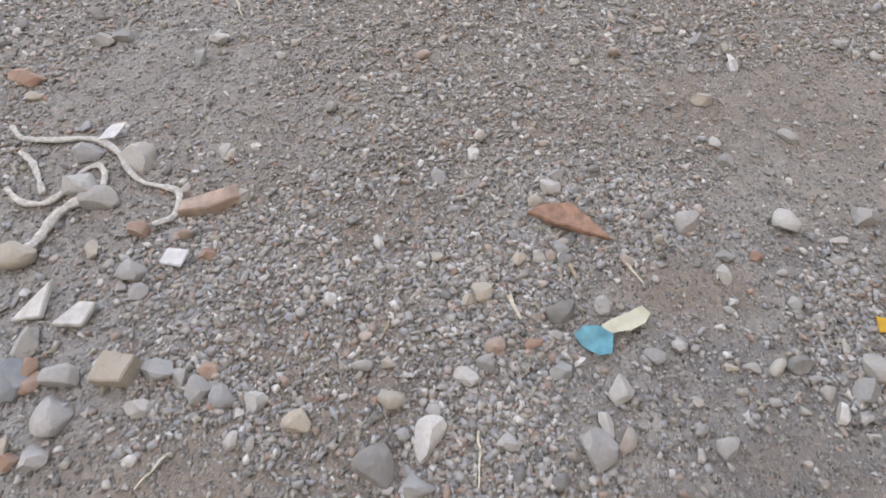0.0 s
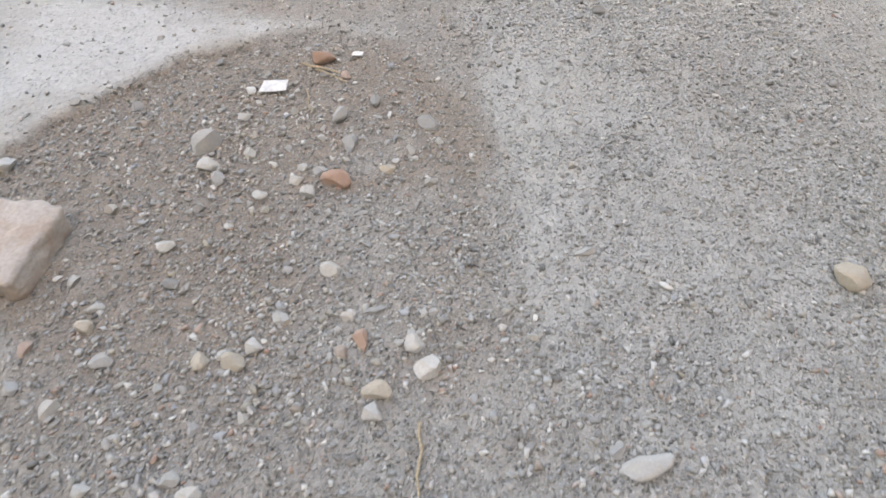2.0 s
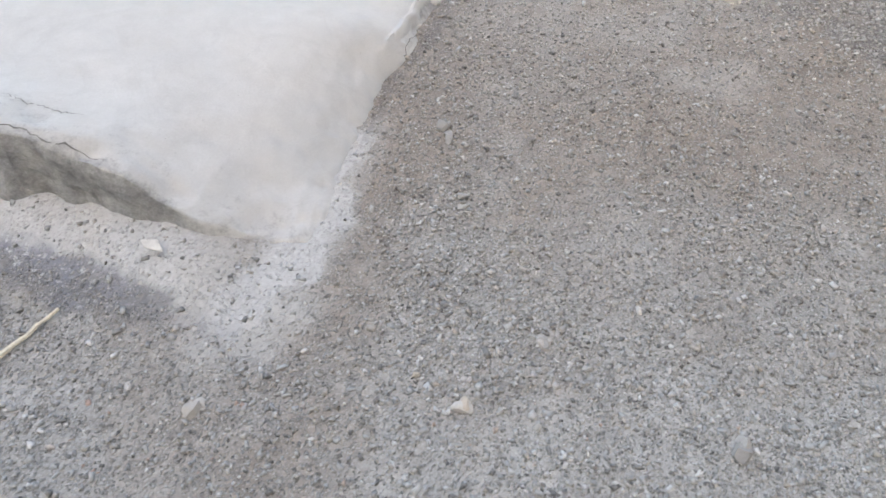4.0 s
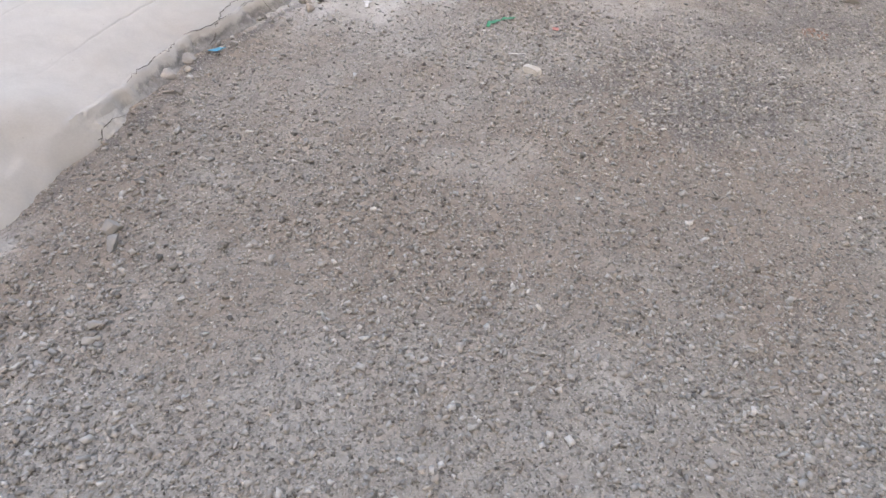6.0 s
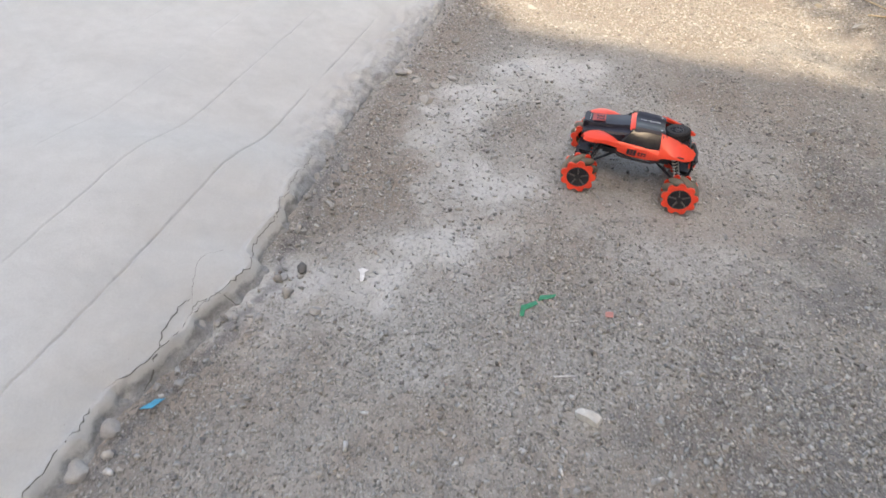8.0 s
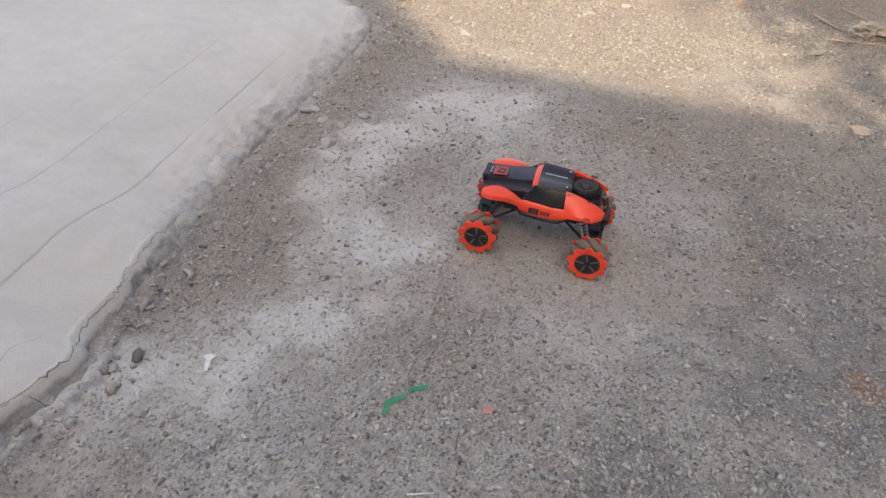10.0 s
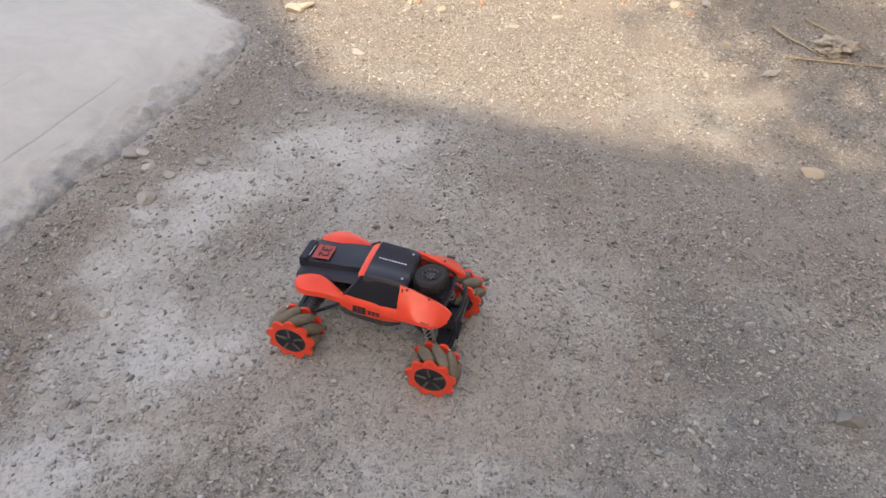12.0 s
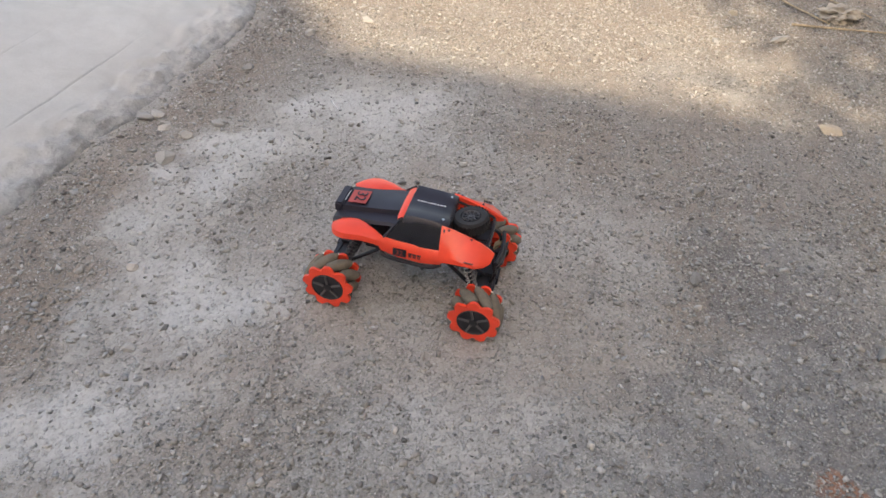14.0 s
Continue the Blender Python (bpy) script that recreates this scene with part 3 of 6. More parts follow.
    rim = crumb * (0.78 - 0.30 * smooth(4.36, 4.42, Y) * (1 - smooth(4.55, 4.65, Y)) + 0.10 * smooth(4.6, 4.8, Y)) + 0.70 * np.clip(1 - D / 0.14, 0, 1) * smooth(5.2, 5.5, Y)
    # the front face's shade is put into the colour, along with raw broken concrete
    front = np.where(U < 1, 1.0, np.maximum(np.clip(0.75 - V / 0.07, 0, 1), 0.36 * np.clip(1 - V / 0.3, 0, 1)))
    rim = np.maximum(rim, front * (1 - smooth(-0.02, 0.10, X)))
    rim = np.maximum(rim, 0.42 * (1 - smooth(0.1, 0.9, lift)) * (1 - broken(Y)))
    me.attributes.new("rim", "FLOAT", "POINT").data.foreach_set("value", np.ascontiguousarray(rim.ravel(), dtype=np.float32))
    return tagged(new("pavement", me), "pale grey trowelled concrete apron with grooves and a broken edge", "concrete", kind="structure")


build_slab()


# ---------------------------------------------------------------- unseen house added behind, to cast the shade over the yard
def build_shade_house():
    run = Vector((0.947, -0.32, 0)).normalized()
    back = Vector((-0.32, -0.947, 0)).normalized()
    base = Vector((1.42, 6.39, 0)) - SUN_TO * (11.0 / math.tan(SUN_UP))
    # roofline stepped to fit the edge of the shade on the ground
    top = [(-14, 15.5), (-3.0, 15.5), (-0.36, 11.40), (0.0, 11.0), (14, 11.0)]
    m = concrete_material("house_render", (0.62, 0.58, 0.50), (0.52, 0.48, 0.41))
    bm = bmesh.new()
    ring = []
    for off in (0.0, 8.0):
        lo = [bm.verts.new(base + run * s + back * off - Vector((0, 0, 0.3))) for s, _ in top]
        hi = [bm.verts.new(base + run * s + back * off + Vector((0, 0, h))) for s, h in top]
        ring.append((lo, hi))
    for lo, hi in ring:
        for k in range(len(top) - 1):
            bm.faces.new((lo[k], lo[k + 1], hi[k + 1], hi[k]))
    (l0, h0), (l1, h1) = ring
    for k in range(len(top) - 1):
        bm.faces.new((h0[k], h0[k + 1], h1[k + 1], h1[k]))
    for e in (0, -1):
        bm.faces.new((l0[e], h0[e], h1[e], l1[e]))
    house = tagged(new("house"), "plain rendered house, unseen, added to cast the yard's shade", "house")
    part("wall", bm, m, house, soft=False)
    frame_m, glass = plain("white_window_frame", (0.72, 0.71, 0.68), 0.5), plain("dark_window_glass", (0.03, 0.035, 0.04), 0.08)
    turn = math.degrees(math.atan2(run.y, run.x))
    for floor in (1.5, 4.6, 7.7):
        for s in (-9.0, -5.5, -2.0, 1.5, 5.0, 8.5):
            at = base + run * s - back * 0.03 + Vector((0, 0, floor))
            b2 = bmesh.new()
            for dx, dz, w, h in ((-0.62, 0, 0.08, 1.4), (0.62, 0, 0.08, 1.4), (0, 0.66, 1.32, 0.08), (0, -0.66, 1.32, 0.08), (0, 0, 0.06, 1.3)):
                got = bmesh.ops.create_cube(b2, size=1)
                bmesh.ops.transform(b2, matrix=Matrix.Translation((dx, 0, dz)) @ Matrix.Diagonal((w, 0.08, h, 1)), verts=got["verts"])
            win = part("window", b2, frame_m, house, soft=False, place=pose(at.x, at.y, at.z, 0, 0, turn))
            b3 = bmesh.new()
            got = bmesh.ops.create_cube(b3, size=1)
            bmesh.ops.transform(b3, matrix=Matrix.Diagonal((1.22, 0.03, 1.3, 1)), verts=got["verts"])
            part("pane", b3, glass, win, soft=False)


build_shade_house()


# ---------------------------------------------------------------- unseen tree added before the house, its crown placed to shade the yard's far corner
def build_shade_tree():
    rng = random.Random(4)
    root = Vector((0.2, -2.9, -0.1))
    tree = tagged(new("tree"), "slender leafy tree, unseen, added to shade the far corner", "tree")
    bark = plain("grey_bark", (0.20, 0.165, 0.125), 0.95, vary=0.35, scale=25, relief=0.01)
    leaf = plain("green_leaf", (0.075, 0.115, 0.035), 0.6, vary=0.3, scale=8)
    bm = bmesh.new()

    def limb(points, r0, r1):
        rings = []
        for k, p in enumerate(points):
            q = points[min(k + 1, len(points) - 1)] - points[max(k - 1, 0)]
            q = q.normalized()
            side = q.orthogonal().normalized()
            up = q.cross(side)
            r = r0 + (r1 - r0) * k / (len(points) - 1)
            rings.append([bm.verts.new(p + side * math.cos(a) * r + up * math.sin(a) * r) for a in (2 * math.pi * j / 8 for j in range(8))])
        for a, b in zip(rings, rings[1:]):
            for j in range(8):
                bm.faces.new((a[j], a[(j + 1) % 8], b[(j + 1) % 8], b[j]))

    top = Vector((-0.25, -2.55, 9.3))
    stem = [root.lerp(top, k / 9) + Vector((0.10 * math.sin(k * 1.1), 0.08 * math.cos(k * 1.7), 0)) for k in range(10)]
    limb(stem, 0.16, 0.03)
    tips = []
    for k in range(16):
        a = stem[6 + k % 4]
        out = Vector((rng.gauss(0.25, 0.75), rng.gauss(0, 0.75), rng.uniform(0.1, 0.9)))
        pts = [a, a + out * 0.5 + Vector((0, 0, 0.1)), a + out]
        limb(pts, 0.035, 0.01)
        tips += [pts[1], pts[2], pts[1].lerp(pts[2], 0.5)]
    part("trunk", bm, bark, tree)
    bm = bmesh.new()
    for k in range(3600):
        c = rng.choice(tips) + Vector((rng.gauss(0, 0.22), rng.gauss(0, 0.22), rng.gauss(0, 0.18)))
        u = Vector((rng.gauss(0, 1), rng.gauss(0, 1), rng.gauss(0, 0.5))).normalized()
        v = u.orthogonal().normalized()
        n = rng.uniform(0.045, 0.085)
        bm.faces.new([bm.verts.new(c + d) for d in (u * n, v * n * 0.42, -u * n, -v * n * 0.42)])
    part("crown", bm, leaf, tree, soft=False)


build_shade_tree()


# ---------------------------------------------------------------- unseen wall added along the yard, to dim the skylight on its right side
def build_sky_blocker():
    bm = bmesh.new()
    a, b = Vector((2.3, -2.5, 0)), Vector((5.9, 9.5, 0))
    way = (b - a).normalized()
    side = Vector((way.y, -way.x, 0)) * 0.22
    for p, q, z0, z1, grow in ((a, b, -0.3, 5.0, 0.0), (a, b, 5.003, 5.10, 0.05)):
        g = side.normalized() * grow
        lo = [p - g, q - g, q + side + g, p + side + g]
        vs = [[bm.verts.new(v + Vector((0, 0, z))) for v in lo] for z in (z0, z1)]
        for k in range(4):
            bm.faces.new((vs[0][k], vs[0][(k + 1) % 4], vs[1][(k + 1) % 4], vs[1][k]))
        bm.faces.new(vs[1])
        bm.faces.new(vs[0][::-1])
    m = concrete_material("sky_blocker_render", (0.40, 0.36, 0.31), (0.30, 0.265, 0.225))
    tagged(part("sky_blocker_east", bm, m, soft=False), "rough rendered wall with a coping, added unseen to block skylight", "wall", kind="structure")


build_sky_blocker()
from mathutils.bvhtree import BVHTree



# ---------------------------------------------------------------- loose grit and gravel
def ico(sub):
    if sub < 0:
        v = [(x, y, z) for z in (-0.75, 0.75) for y in (-0.75, 0.75) for x in (-0.75, 0.75)]
        f = [(0, 2, 3), (0, 3, 1), (4, 5, 7), (4, 7, 6), (0, 1, 5), (0, 5, 4), (2, 6, 7), (2, 7, 3), (0, 4, 6), (0, 6, 2), (1, 3, 7), (1, 7, 5)]
        return np.array(v, float), np.array(f)
    if sub == -2:
        ring = [(math.cos(1.2566 * k), math.sin(1.2566 * k), -0.7) for k in range(5)]
        return np.array(ring + [(0.15, 0.1, 0.8)], float), np.array([(k, (k + 1) % 5, 5) for k in range(5)])
    bm = bmesh.new()
    bmesh.ops.create_icosphere(bm, subdivisions=sub, radius=1.0)
    v = np.array([q.co[:] for q in bm.verts])
    bm.verts.ensure_lookup_table()
    f = np.array([[q.index for q in p.verts] for p in bm.faces])
    bm.free()
    return v, f


def on_slab(x, y):
    return (x < edge_x(y) - 0.01) & (y > front_y(x) - 0.01)


def corridor(n, rng, y0, y1):
    """Random places over the stretch of ground beside the way."""
    y = rng.uniform(y0, y1, n * 3)
    lo = np.interp(y, [0, 1, 2, 3, 4, 5, 6, 7, 8], [-0.75, -0.95, -1.05, -1.0, -0.75, 0.3, 0.6, 0.4, 0.3])
    hi = np.interp(y, [0, 1, 2, 3, 4, 5, 6, 7, 8], [0.75, 1.0, 1.25, 1.45, 1.95, 2.7, 3.2, 3.8, 4.2])
    x = rng.uniform(-1.1, 4.2, n * 3)
    ok = (x > lo - rng.exponential(0.12, n * 3)) & (x < hi + rng.exponential(0.15, n * 3)) & ~on_slab(x, y)
    return x[ok], y[ok]


def scatter(name, count, sub, size, spread, keep, mat, label, seed, flat=0.62, sink=0.10, y0=0.02, y1=8.0):
    """Many small stones in one mesh. keep(x, y): the chance that a place holds one."""
    rng = np.random.default_rng(seed)
    base, tris = ico(sub)
    x, y = corridor(count * 3, rng, y0, y1)
    ok = rng.uniform(0, 1, len(x)) < keep(x, y)
    x, y = x[ok][:count], y[ok][:count]
    n = len(x)
    r = size * np.exp(rng.normal(0, spread, n))
    r = np.clip(r, size * 0.45, size * 2.6)
    ax = np.stack([r * rng.uniform(0.8, 1.6, n), r * rng.uniform(0.55, 1.05, n), r * flat * rng.uniform(0.6, 1.3, n)], 1)
    rough = 1 + rng.uniform(-0.46, 0.46, (n, len(base), 1)) * (1.0 if sub < 2 else 0.5)
    chip = rng.uniform(-0.32, 0.32, (n, len(base), 3)) if sub < 0 else 0
    pts = (base[None] * rough + chip) * ax[:, None, :]
    a, t = rng.uniform(0, 2 * np.pi, n), rng.normal(0, 0.35, n)
    ct, st = np.cos(t)[:, None], np.sin(t)[:, None]
    px, pz = pts[:, :, 0] * ct - pts[:, :, 2] * st, pts[:, :, 0] * st + pts[:, :, 2] * ct
    ca, sa = np.cos(a)[:, None], np.sin(a)[:, None]
    qx, qy = px * ca - pts[:, :, 1] * sa, px * sa + pts[:, :, 1] * ca
    z0 = ground_z(x, y) + ax[:, 2] * (1 - 2 * sink)
    verts = np.stack([qx + x[:, None], qy + y[:, None], pz + z0[:, None]], 2).reshape(-1, 3)
    faces = (tris[None] + (np.arange(n) * len(base))[:, None, None]).reshape(-1, 3)
    me = bpy.data.meshes.new(name)
    me.vertices.add(len(verts))
    me.vertices.foreach_set("co", verts.ravel())
    me.loops.add(faces.size)
    me.loops.foreach_set("vertex_index", faces.ravel().astype(np.int32))
    me.polygons.add(len(faces))
    me.polygons.foreach_set("loop_start", np.arange(0, faces.size, 3, dtype=np.int32))
    me.update()
    if sub > 1:
        me.polygons.foreach_set("use_smooth", np.ones(len(faces), dtype=bool))
    me.materials.append(mat)
    return tagged(new(name, me), label, name, kind="stuff")


def rocky(x, y):
    """How stony the ground is: the near yard is full of stones, the far yard is trodden fine."""
    near = 1 - smooth(3.0, 3.6, y)
    even = 0.40 * smooth(0.75, 1.1, y)
    lane = 0.14 + even + (1.05 - even) * smooth(0.42, 0.58, fbm(x * 4.2, y * 3.0, 90, 4))
    heap = disc(x, y, -0.42, 0.45, 0.36, 0.36, 0, 0.5, 91) + disc(x, y, 0.15, 0.35, 0.35, 0.28, 0, 0.7, 92) + 0.5 * disc(x, y, -0.12, 2.5, 0.42, 0.45, 0, 0.5, 93)
    heap = heap + disc(x, y, 0.2, 1.6, 0.35, 0.4, 0, 0.9, 94) * 0.4
    bare = (1 - 0.985 * pale_at(x, y)) * (1 - 0.72 * sandy(x, y))
    return np.clip((near * (0.38 + 0.62 * heap) + (1 - near) * 0.22) * lane * bare, 0.02, 1)


def rocky_far(x, y):
    lane = 0.12 + 1.0 * smooth(0.42, 0.60, fbm(x * 3.6, y * 3.6, 96, 4)) + 0.5 * 0.8 * disc(x, y, 2.2, 5.4, 0.28, 0.32, 0, 0.8, 52)
    return np.clip(lane * (1 - 0.94 * pale_at(x, y)) * (0.6 + 0.15 * smooth(5.8, 6.6, y)), 0.03, 1)


def pale(x, y):
    """The patches of dust and painted bounce, where little grit shows."""
    off = x - edge_x(y)
    p = 0.8 * smooth(-0.03, 0.0, off) * (1 - smooth(0.05, 0.10, off)) * smooth(3.9, 4.4, y) * (1 - smooth(5.4, 5.9, y))
    p = np.maximum(p, 1.1 * disc(x, y, -0.22, 3.825, 0.42, 0.075, -22, 0.5, 51))
    p = np.maximum(p, smooth(0.0, 0.03, 0.17 - np.abs(front_y(x) - y - 0.02)) * (1 - smooth(0.08, 0.2, x)))
    return np.clip(np.maximum(p, np.maximum(dust_bounce_map(x, y), 1.3 * chalk_map(x, y))), 0, 1)


PX, PY = np.meshgrid(np.arange(-1.15, 4.3, 0.0125), np.arange(-0.05, 8.1, 0.0125))
PALE = pale(PX, PY)


def pale_at(x, y):
    """pale(), looked up on a fine grid."""
    i = np.clip(np.round((y + 0.05) / 0.0125).astype(int), 0, PALE.shape[0] - 1)
    j = np.clip(np.round((x + 1.15) / 0.0125).astype(int), 0, PALE.shape[1] - 1)
    return PALE[i, j]


def gritty(x, y):
    return np.clip(0.25 + 0.9 * smooth(0.38, 0.62, fbm(x * 4, y * 4, 95, 4)), 0, 1) * (1 - (0.985 - 0.1 * smooth(4.6, 5.0, y)) * pale_at(x, y))


def pebbly(x, y):
    far = smooth(6.6, 7.2, y) * 0.35
    return np.clip(rocky(x, y) ** 1.5 * (1 - 0.85 * smooth(3.0, 3.7, y)) + far + 0.02 * (1 - pale_at(x, y)), 0, 1)


def in_field(x, y):
    return rocky_mid(x, y) * np.clip(cement_field(x, y) * 1.3, 0, 1) * (1 - 0.6 * smooth(3.6, 4.2, y))


def off_field(x, y):
    return rocky(x, y) * (1 - 0.9 * np.clip(cement_field(x, y) * 1.3, 0, 1))


def crumbly(x, y):
    """The crumbs that have fallen along the slab's broken border."""
    off = x - edge_x(y)
    return broken(y) * (1 - smooth(0.02, 0.10, off + 0.05 * (fbm(x * 16, y * 16, 127, 3) - 0.5))) * smooth(0.35, 0.6, fbm(x * 9, y * 9, 128, 3) + 0.1)


def dusted(x, y):
    return np.clip(pale_at(x, y) - 0.2, 0, 0.7)


def rocky_mid(x, y):
    return np.clip(0.30 + 0.9 * smooth(0.36, 0.60, fbm(x * 4.0, y * 4.0, 126, 4)), 0, 1) * (1 - 0.8 * pale_at(x, y))


scatter("gravel", 30000, -1, 0.0017, 0.62, rocky, M_GRAVEL, "crushed grey gravel lying loose on the earth", 11, 0.65, sink=0.28, y0=0.1, y1=1.15)
scatter("gravel", 14000, -1, 0.0023, 0.52, off_field, M_EARTHY, "crushed grey gravel strewn thinly over the earth", 16, 0.65, sink=0.3, y0=1.15, y1=3.6)
scatter("gravel", 13000, -1, 0.0024, 0.50, rocky, M_GRAVEL, "crushed mixed gravel thick on the trodden way", 21, 0.65, sink=0.28, y0=1.05, y1=2.4)
scatter("gravel", 20000, -1, 0.0023, 0.45, in_field, M_PALE_GRIT, "cement-grey gravel lying thickly on the trodden field", 18, 0.6, sink=0.32, y0=1.7, y1=5.0)
scatter("gravel", 40000, -1, 0.0022, 0.48, rocky_far, M_EARTHY, "small crushed gravel on trodden earth", 14, 0.62, sink=0.3, y0=3.6)
scatter("grit", 60000, -2, 0.0016, 0.50, rocky, M_GRAVEL, "fine grey grit among the gravel", 12, 0.7, sink=0.25, y0=0.1, y1=1.2)
scatter("grit", 40000, -2, 0.0019, 0.45, off_field, M_GRAVEL, "fine grey grit strewn over stony earth", 17, 0.7, sink=0.25, y0=1.2, y1=3.6)
scatter("grit", 36000, -2, 0.0019, 0.45, in_field, M_PALE_GRIT, "fine cement-grey grit on the trodden field", 19, 0.7, sink=0.25, y0=1.7, y1=5.0)
scatter("grit", 80000, -2, 0.0018, 0.48, gritty, M_EARTHY, "fine grey-brown grit strewn over trodden earth", 15, 0.7, sink=0.25, y0=3.6, y1=7.4)
scatter("gravel", 7000, -1, 0.0021, 0.48, dusted, M_PALE_GRIT, "dusty pale gravel lying in spilt cement", 20, 0.62, sink=0.3, y0=4.6)
scatter("crumbs", 1300, 1, 0.0042, 0.50, crumbly, M_EARTHY, "broken crumbs of grey mortar along the slab", 24, 0.7, sink=0.2, y0=4.3, y1=5.5)
scatter("pebbles", 700, 2, 0.0046, 0.36, pebbly, M_GRAVEL, "grey and buff pebbles among the gravel", 13, 0.66)
scatter("pebbles", 560, 2, 0.0042, 0.50, rocky, M_GRAVEL, "small mixed pebbles lying among near gravel", 23, 0.66, y0=0.1, y1=1.3)


# ---------------------------------------------------------------- single stones
STONE_BASE = {}


def stone_mesh(tone, k):
    key = (tone, k)
    if key not in STONE_BASE:
        rng = random.Random(100 + k)
        bm = bmesh.new()
        bmesh.ops.create_icosphere(bm, subdivisions=3, radius=0.5)
        off = Vector((rng.uniform(0, 50), rng.uniform(0, 50), rng.uniform(0, 50)))
        angular = k % 3 > 0
        cuts = [(Vector((rng.gauss(0, 1), rng.gauss(0, 1), rng.gauss(0, 0.7))).normalized(), rng.uniform(0.17, 0.34) if angular else rng.uniform(0.24, 0.42))
                for _ in range((8 if angular else 4) + k % 5)]
        for v in bm.verts:
            for n, d in cuts:
                over = v.co.dot(n) - d
                if over > 0:
                    v.co -= n * over * 0.96
            v.co *= (1.28 if angular else 1.12) + 0.14 * (noise.noise(v.co * 2.4 + off)) + 0.06 * noise.noise(v.co * 9 + off)
        me = bpy.data.meshes.new("stone")
        bm.to_mesh(me)
        bm.free()
        me.materials.append(M_STONE[tone])
        me.polygons.foreach_set("use_smooth", [True] * len(me.polygons))
        me.set_sharp_from_angle(angle=radians(24))
        STONE_BASE[key] = me
    return STONE_BASE[key]


STONE_WORDS = {"grey": "mid-grey river stone lying on gravel", "dark": "dark grey angular stone half sunk in grit", "light": "pale grey rounded stone lying on gravel",
               "white": "chalky white stone lying on trodden earth", "buff": "sandy buff stone lying on the earth",
               "red": "broken piece of red brick among gravel", "blue": "blue-grey smooth stone among gravel"}
placed = [0]


def S(x, y, w, d, tone, turn):
    """A loose stone, w across and d deep."""
    placed[0] += 1
    h = 0.62 * min(w, d)
    ob = new("brick_fragment" if tone == "red" else "stone", stone_mesh(tone, placed[0] * 7 % 17))
    ob.matrix_basis = Matrix.Translation((x, y, float(ground_z(x, y)) + h * 0.30)) @ pose(0, 0, 0, placed[0] * 37 % 17 - 8, placed[0] * 53 % 15 - 7, turn) @ Matrix.Diagonal((w * 1.12, d * 1.12, h * 1.12, 1))
    return tagged(ob, STONE_WORDS[tone], "brick" if tone == "red" else "stone", "loose brick fragments" if tone == "red" else "loose stones")


S(-0.545, 0.899, 0.036, 0.037, "light", -10)
S(-0.512, 0.915, 0.036, 0.027, "grey", 12)
S(-0.361, 0.908, 0.039, 0.033, "light", 9)
S(-0.377, 0.856, 0.026, 0.025, "grey", -17)
S(-0.623, 0.798, 0.048, 0.029, "red", -2)
S(-0.646, 0.820, 0.030, 0.025, "red", 13)
S(-0.608, 0.768, 0.024, 0.016, "buff", 5)
S(-0.407, 0.629, 0.043, 0.041, "light", 15)
S(-0.441, 0.558, 0.043, 0.034, "light", 12)
S(-0.474, 0.579, 0.051, 0.043, "light", -21)
S(-0.487, 0.642, 0.039, 0.031, "grey", 13)
S(-0.336, 0.577, 0.016, 0.022, "light", -25)
S(0.139, 0.580, 0.029, 0.023, "light", 5)
S(0.153, 0.604, 0.022, 0.016, "grey", -9)
S(-0.002, 0.599, 0.020, 0.024, "grey", 10)
S(0.310, 0.519, 0.029, 0.032, "grey", -11)
S(0.431, 0.520, 0.032, 0.035, "light", -13)
S(0.536, 0.532, 0.038, 0.036, "grey", 20)
S(0.492, 0.494, 0.026, 0.015, "light", 5)
S(0.339, 0.469, 0.021, 0.021, "grey", 9)
S(0.329, 0.441, 0.018, 0.023, "light", 10)
S(0.377, 0.464, 0.020, 0.016, "red", 5)
S(0.388, 0.767, 0.034, 0.026, "buff", 0)
S(0.489, 0.687, 0.020, 0.023, "grey", 15)
S(0.458, 0.844, 0.020, 0.025, "light", -16)
S(0.387, 0.633, 0.019, 0.020, "grey", -11)
S(0.141, 0.474, 0.018, 0.029, "grey", 15)
S(0.114, 0.464, 0.017, 0.017, "light", -16)
S(0.092, 0.461, 0.023, 0.014, "buff", 8)
S(0.044, 0.414, 0.024, 0.023, "buff", -1)
S(0.030, 0.404, 0.016, 0.015, "buff", 22)
S(0.184, 0.395, 0.021, 0.021, "light", -25)
S(0.140, 0.389, 0.035, 0.026, "dark", 17)
S(0.101, 0.351, 0.022, 0.013, "red", 24)
S(0.094, 0.337, 0.013, 0.014, "red", -21)
S(0.128, 0.357, 0.017, 0.016, "grey", -15)
S(0.023, 0.310, 0.024, 0.031, "light", 23)
S(0.046, 0.324, 0.023, 0.018, "grey", 12)
S(0.182, 0.285, 0.027, 0.033, "light", -23)
S(0.128, 0.317, 0.025, 0.020, "grey", -6)
S(0.227, 0.331, 0.020, 0.019, "grey", 24)
S(-0.014, 0.238, 0.028, 0.042, "white", -24)
S(-0.064, 0.213, 0.034, 0.040, "dark", -8)
S(-0.027, 0.192, 0.029, 0.026, "grey", 5)
S(0.150, 0.228, 0.032, 0.041, "grey", 13)
S(0.164, 0.257, 0.017, 0.025, "light", 21)
S(0.457, 0.317, 0.029, 0.029, "grey", -1)
S(0.442, 0.295, 0.029, 0.025, "grey", 20)
S(0.383, 0.323, 0.032, 0.018, "dark", 25)
S(0.283, 0.233, 0.022, 0.022, "grey", 2)
S(-0.393, 0.267, 0.033, 0.043, "light", 0)
S(-0.397, 0.221, 0.028, 0.031, "light", 21)
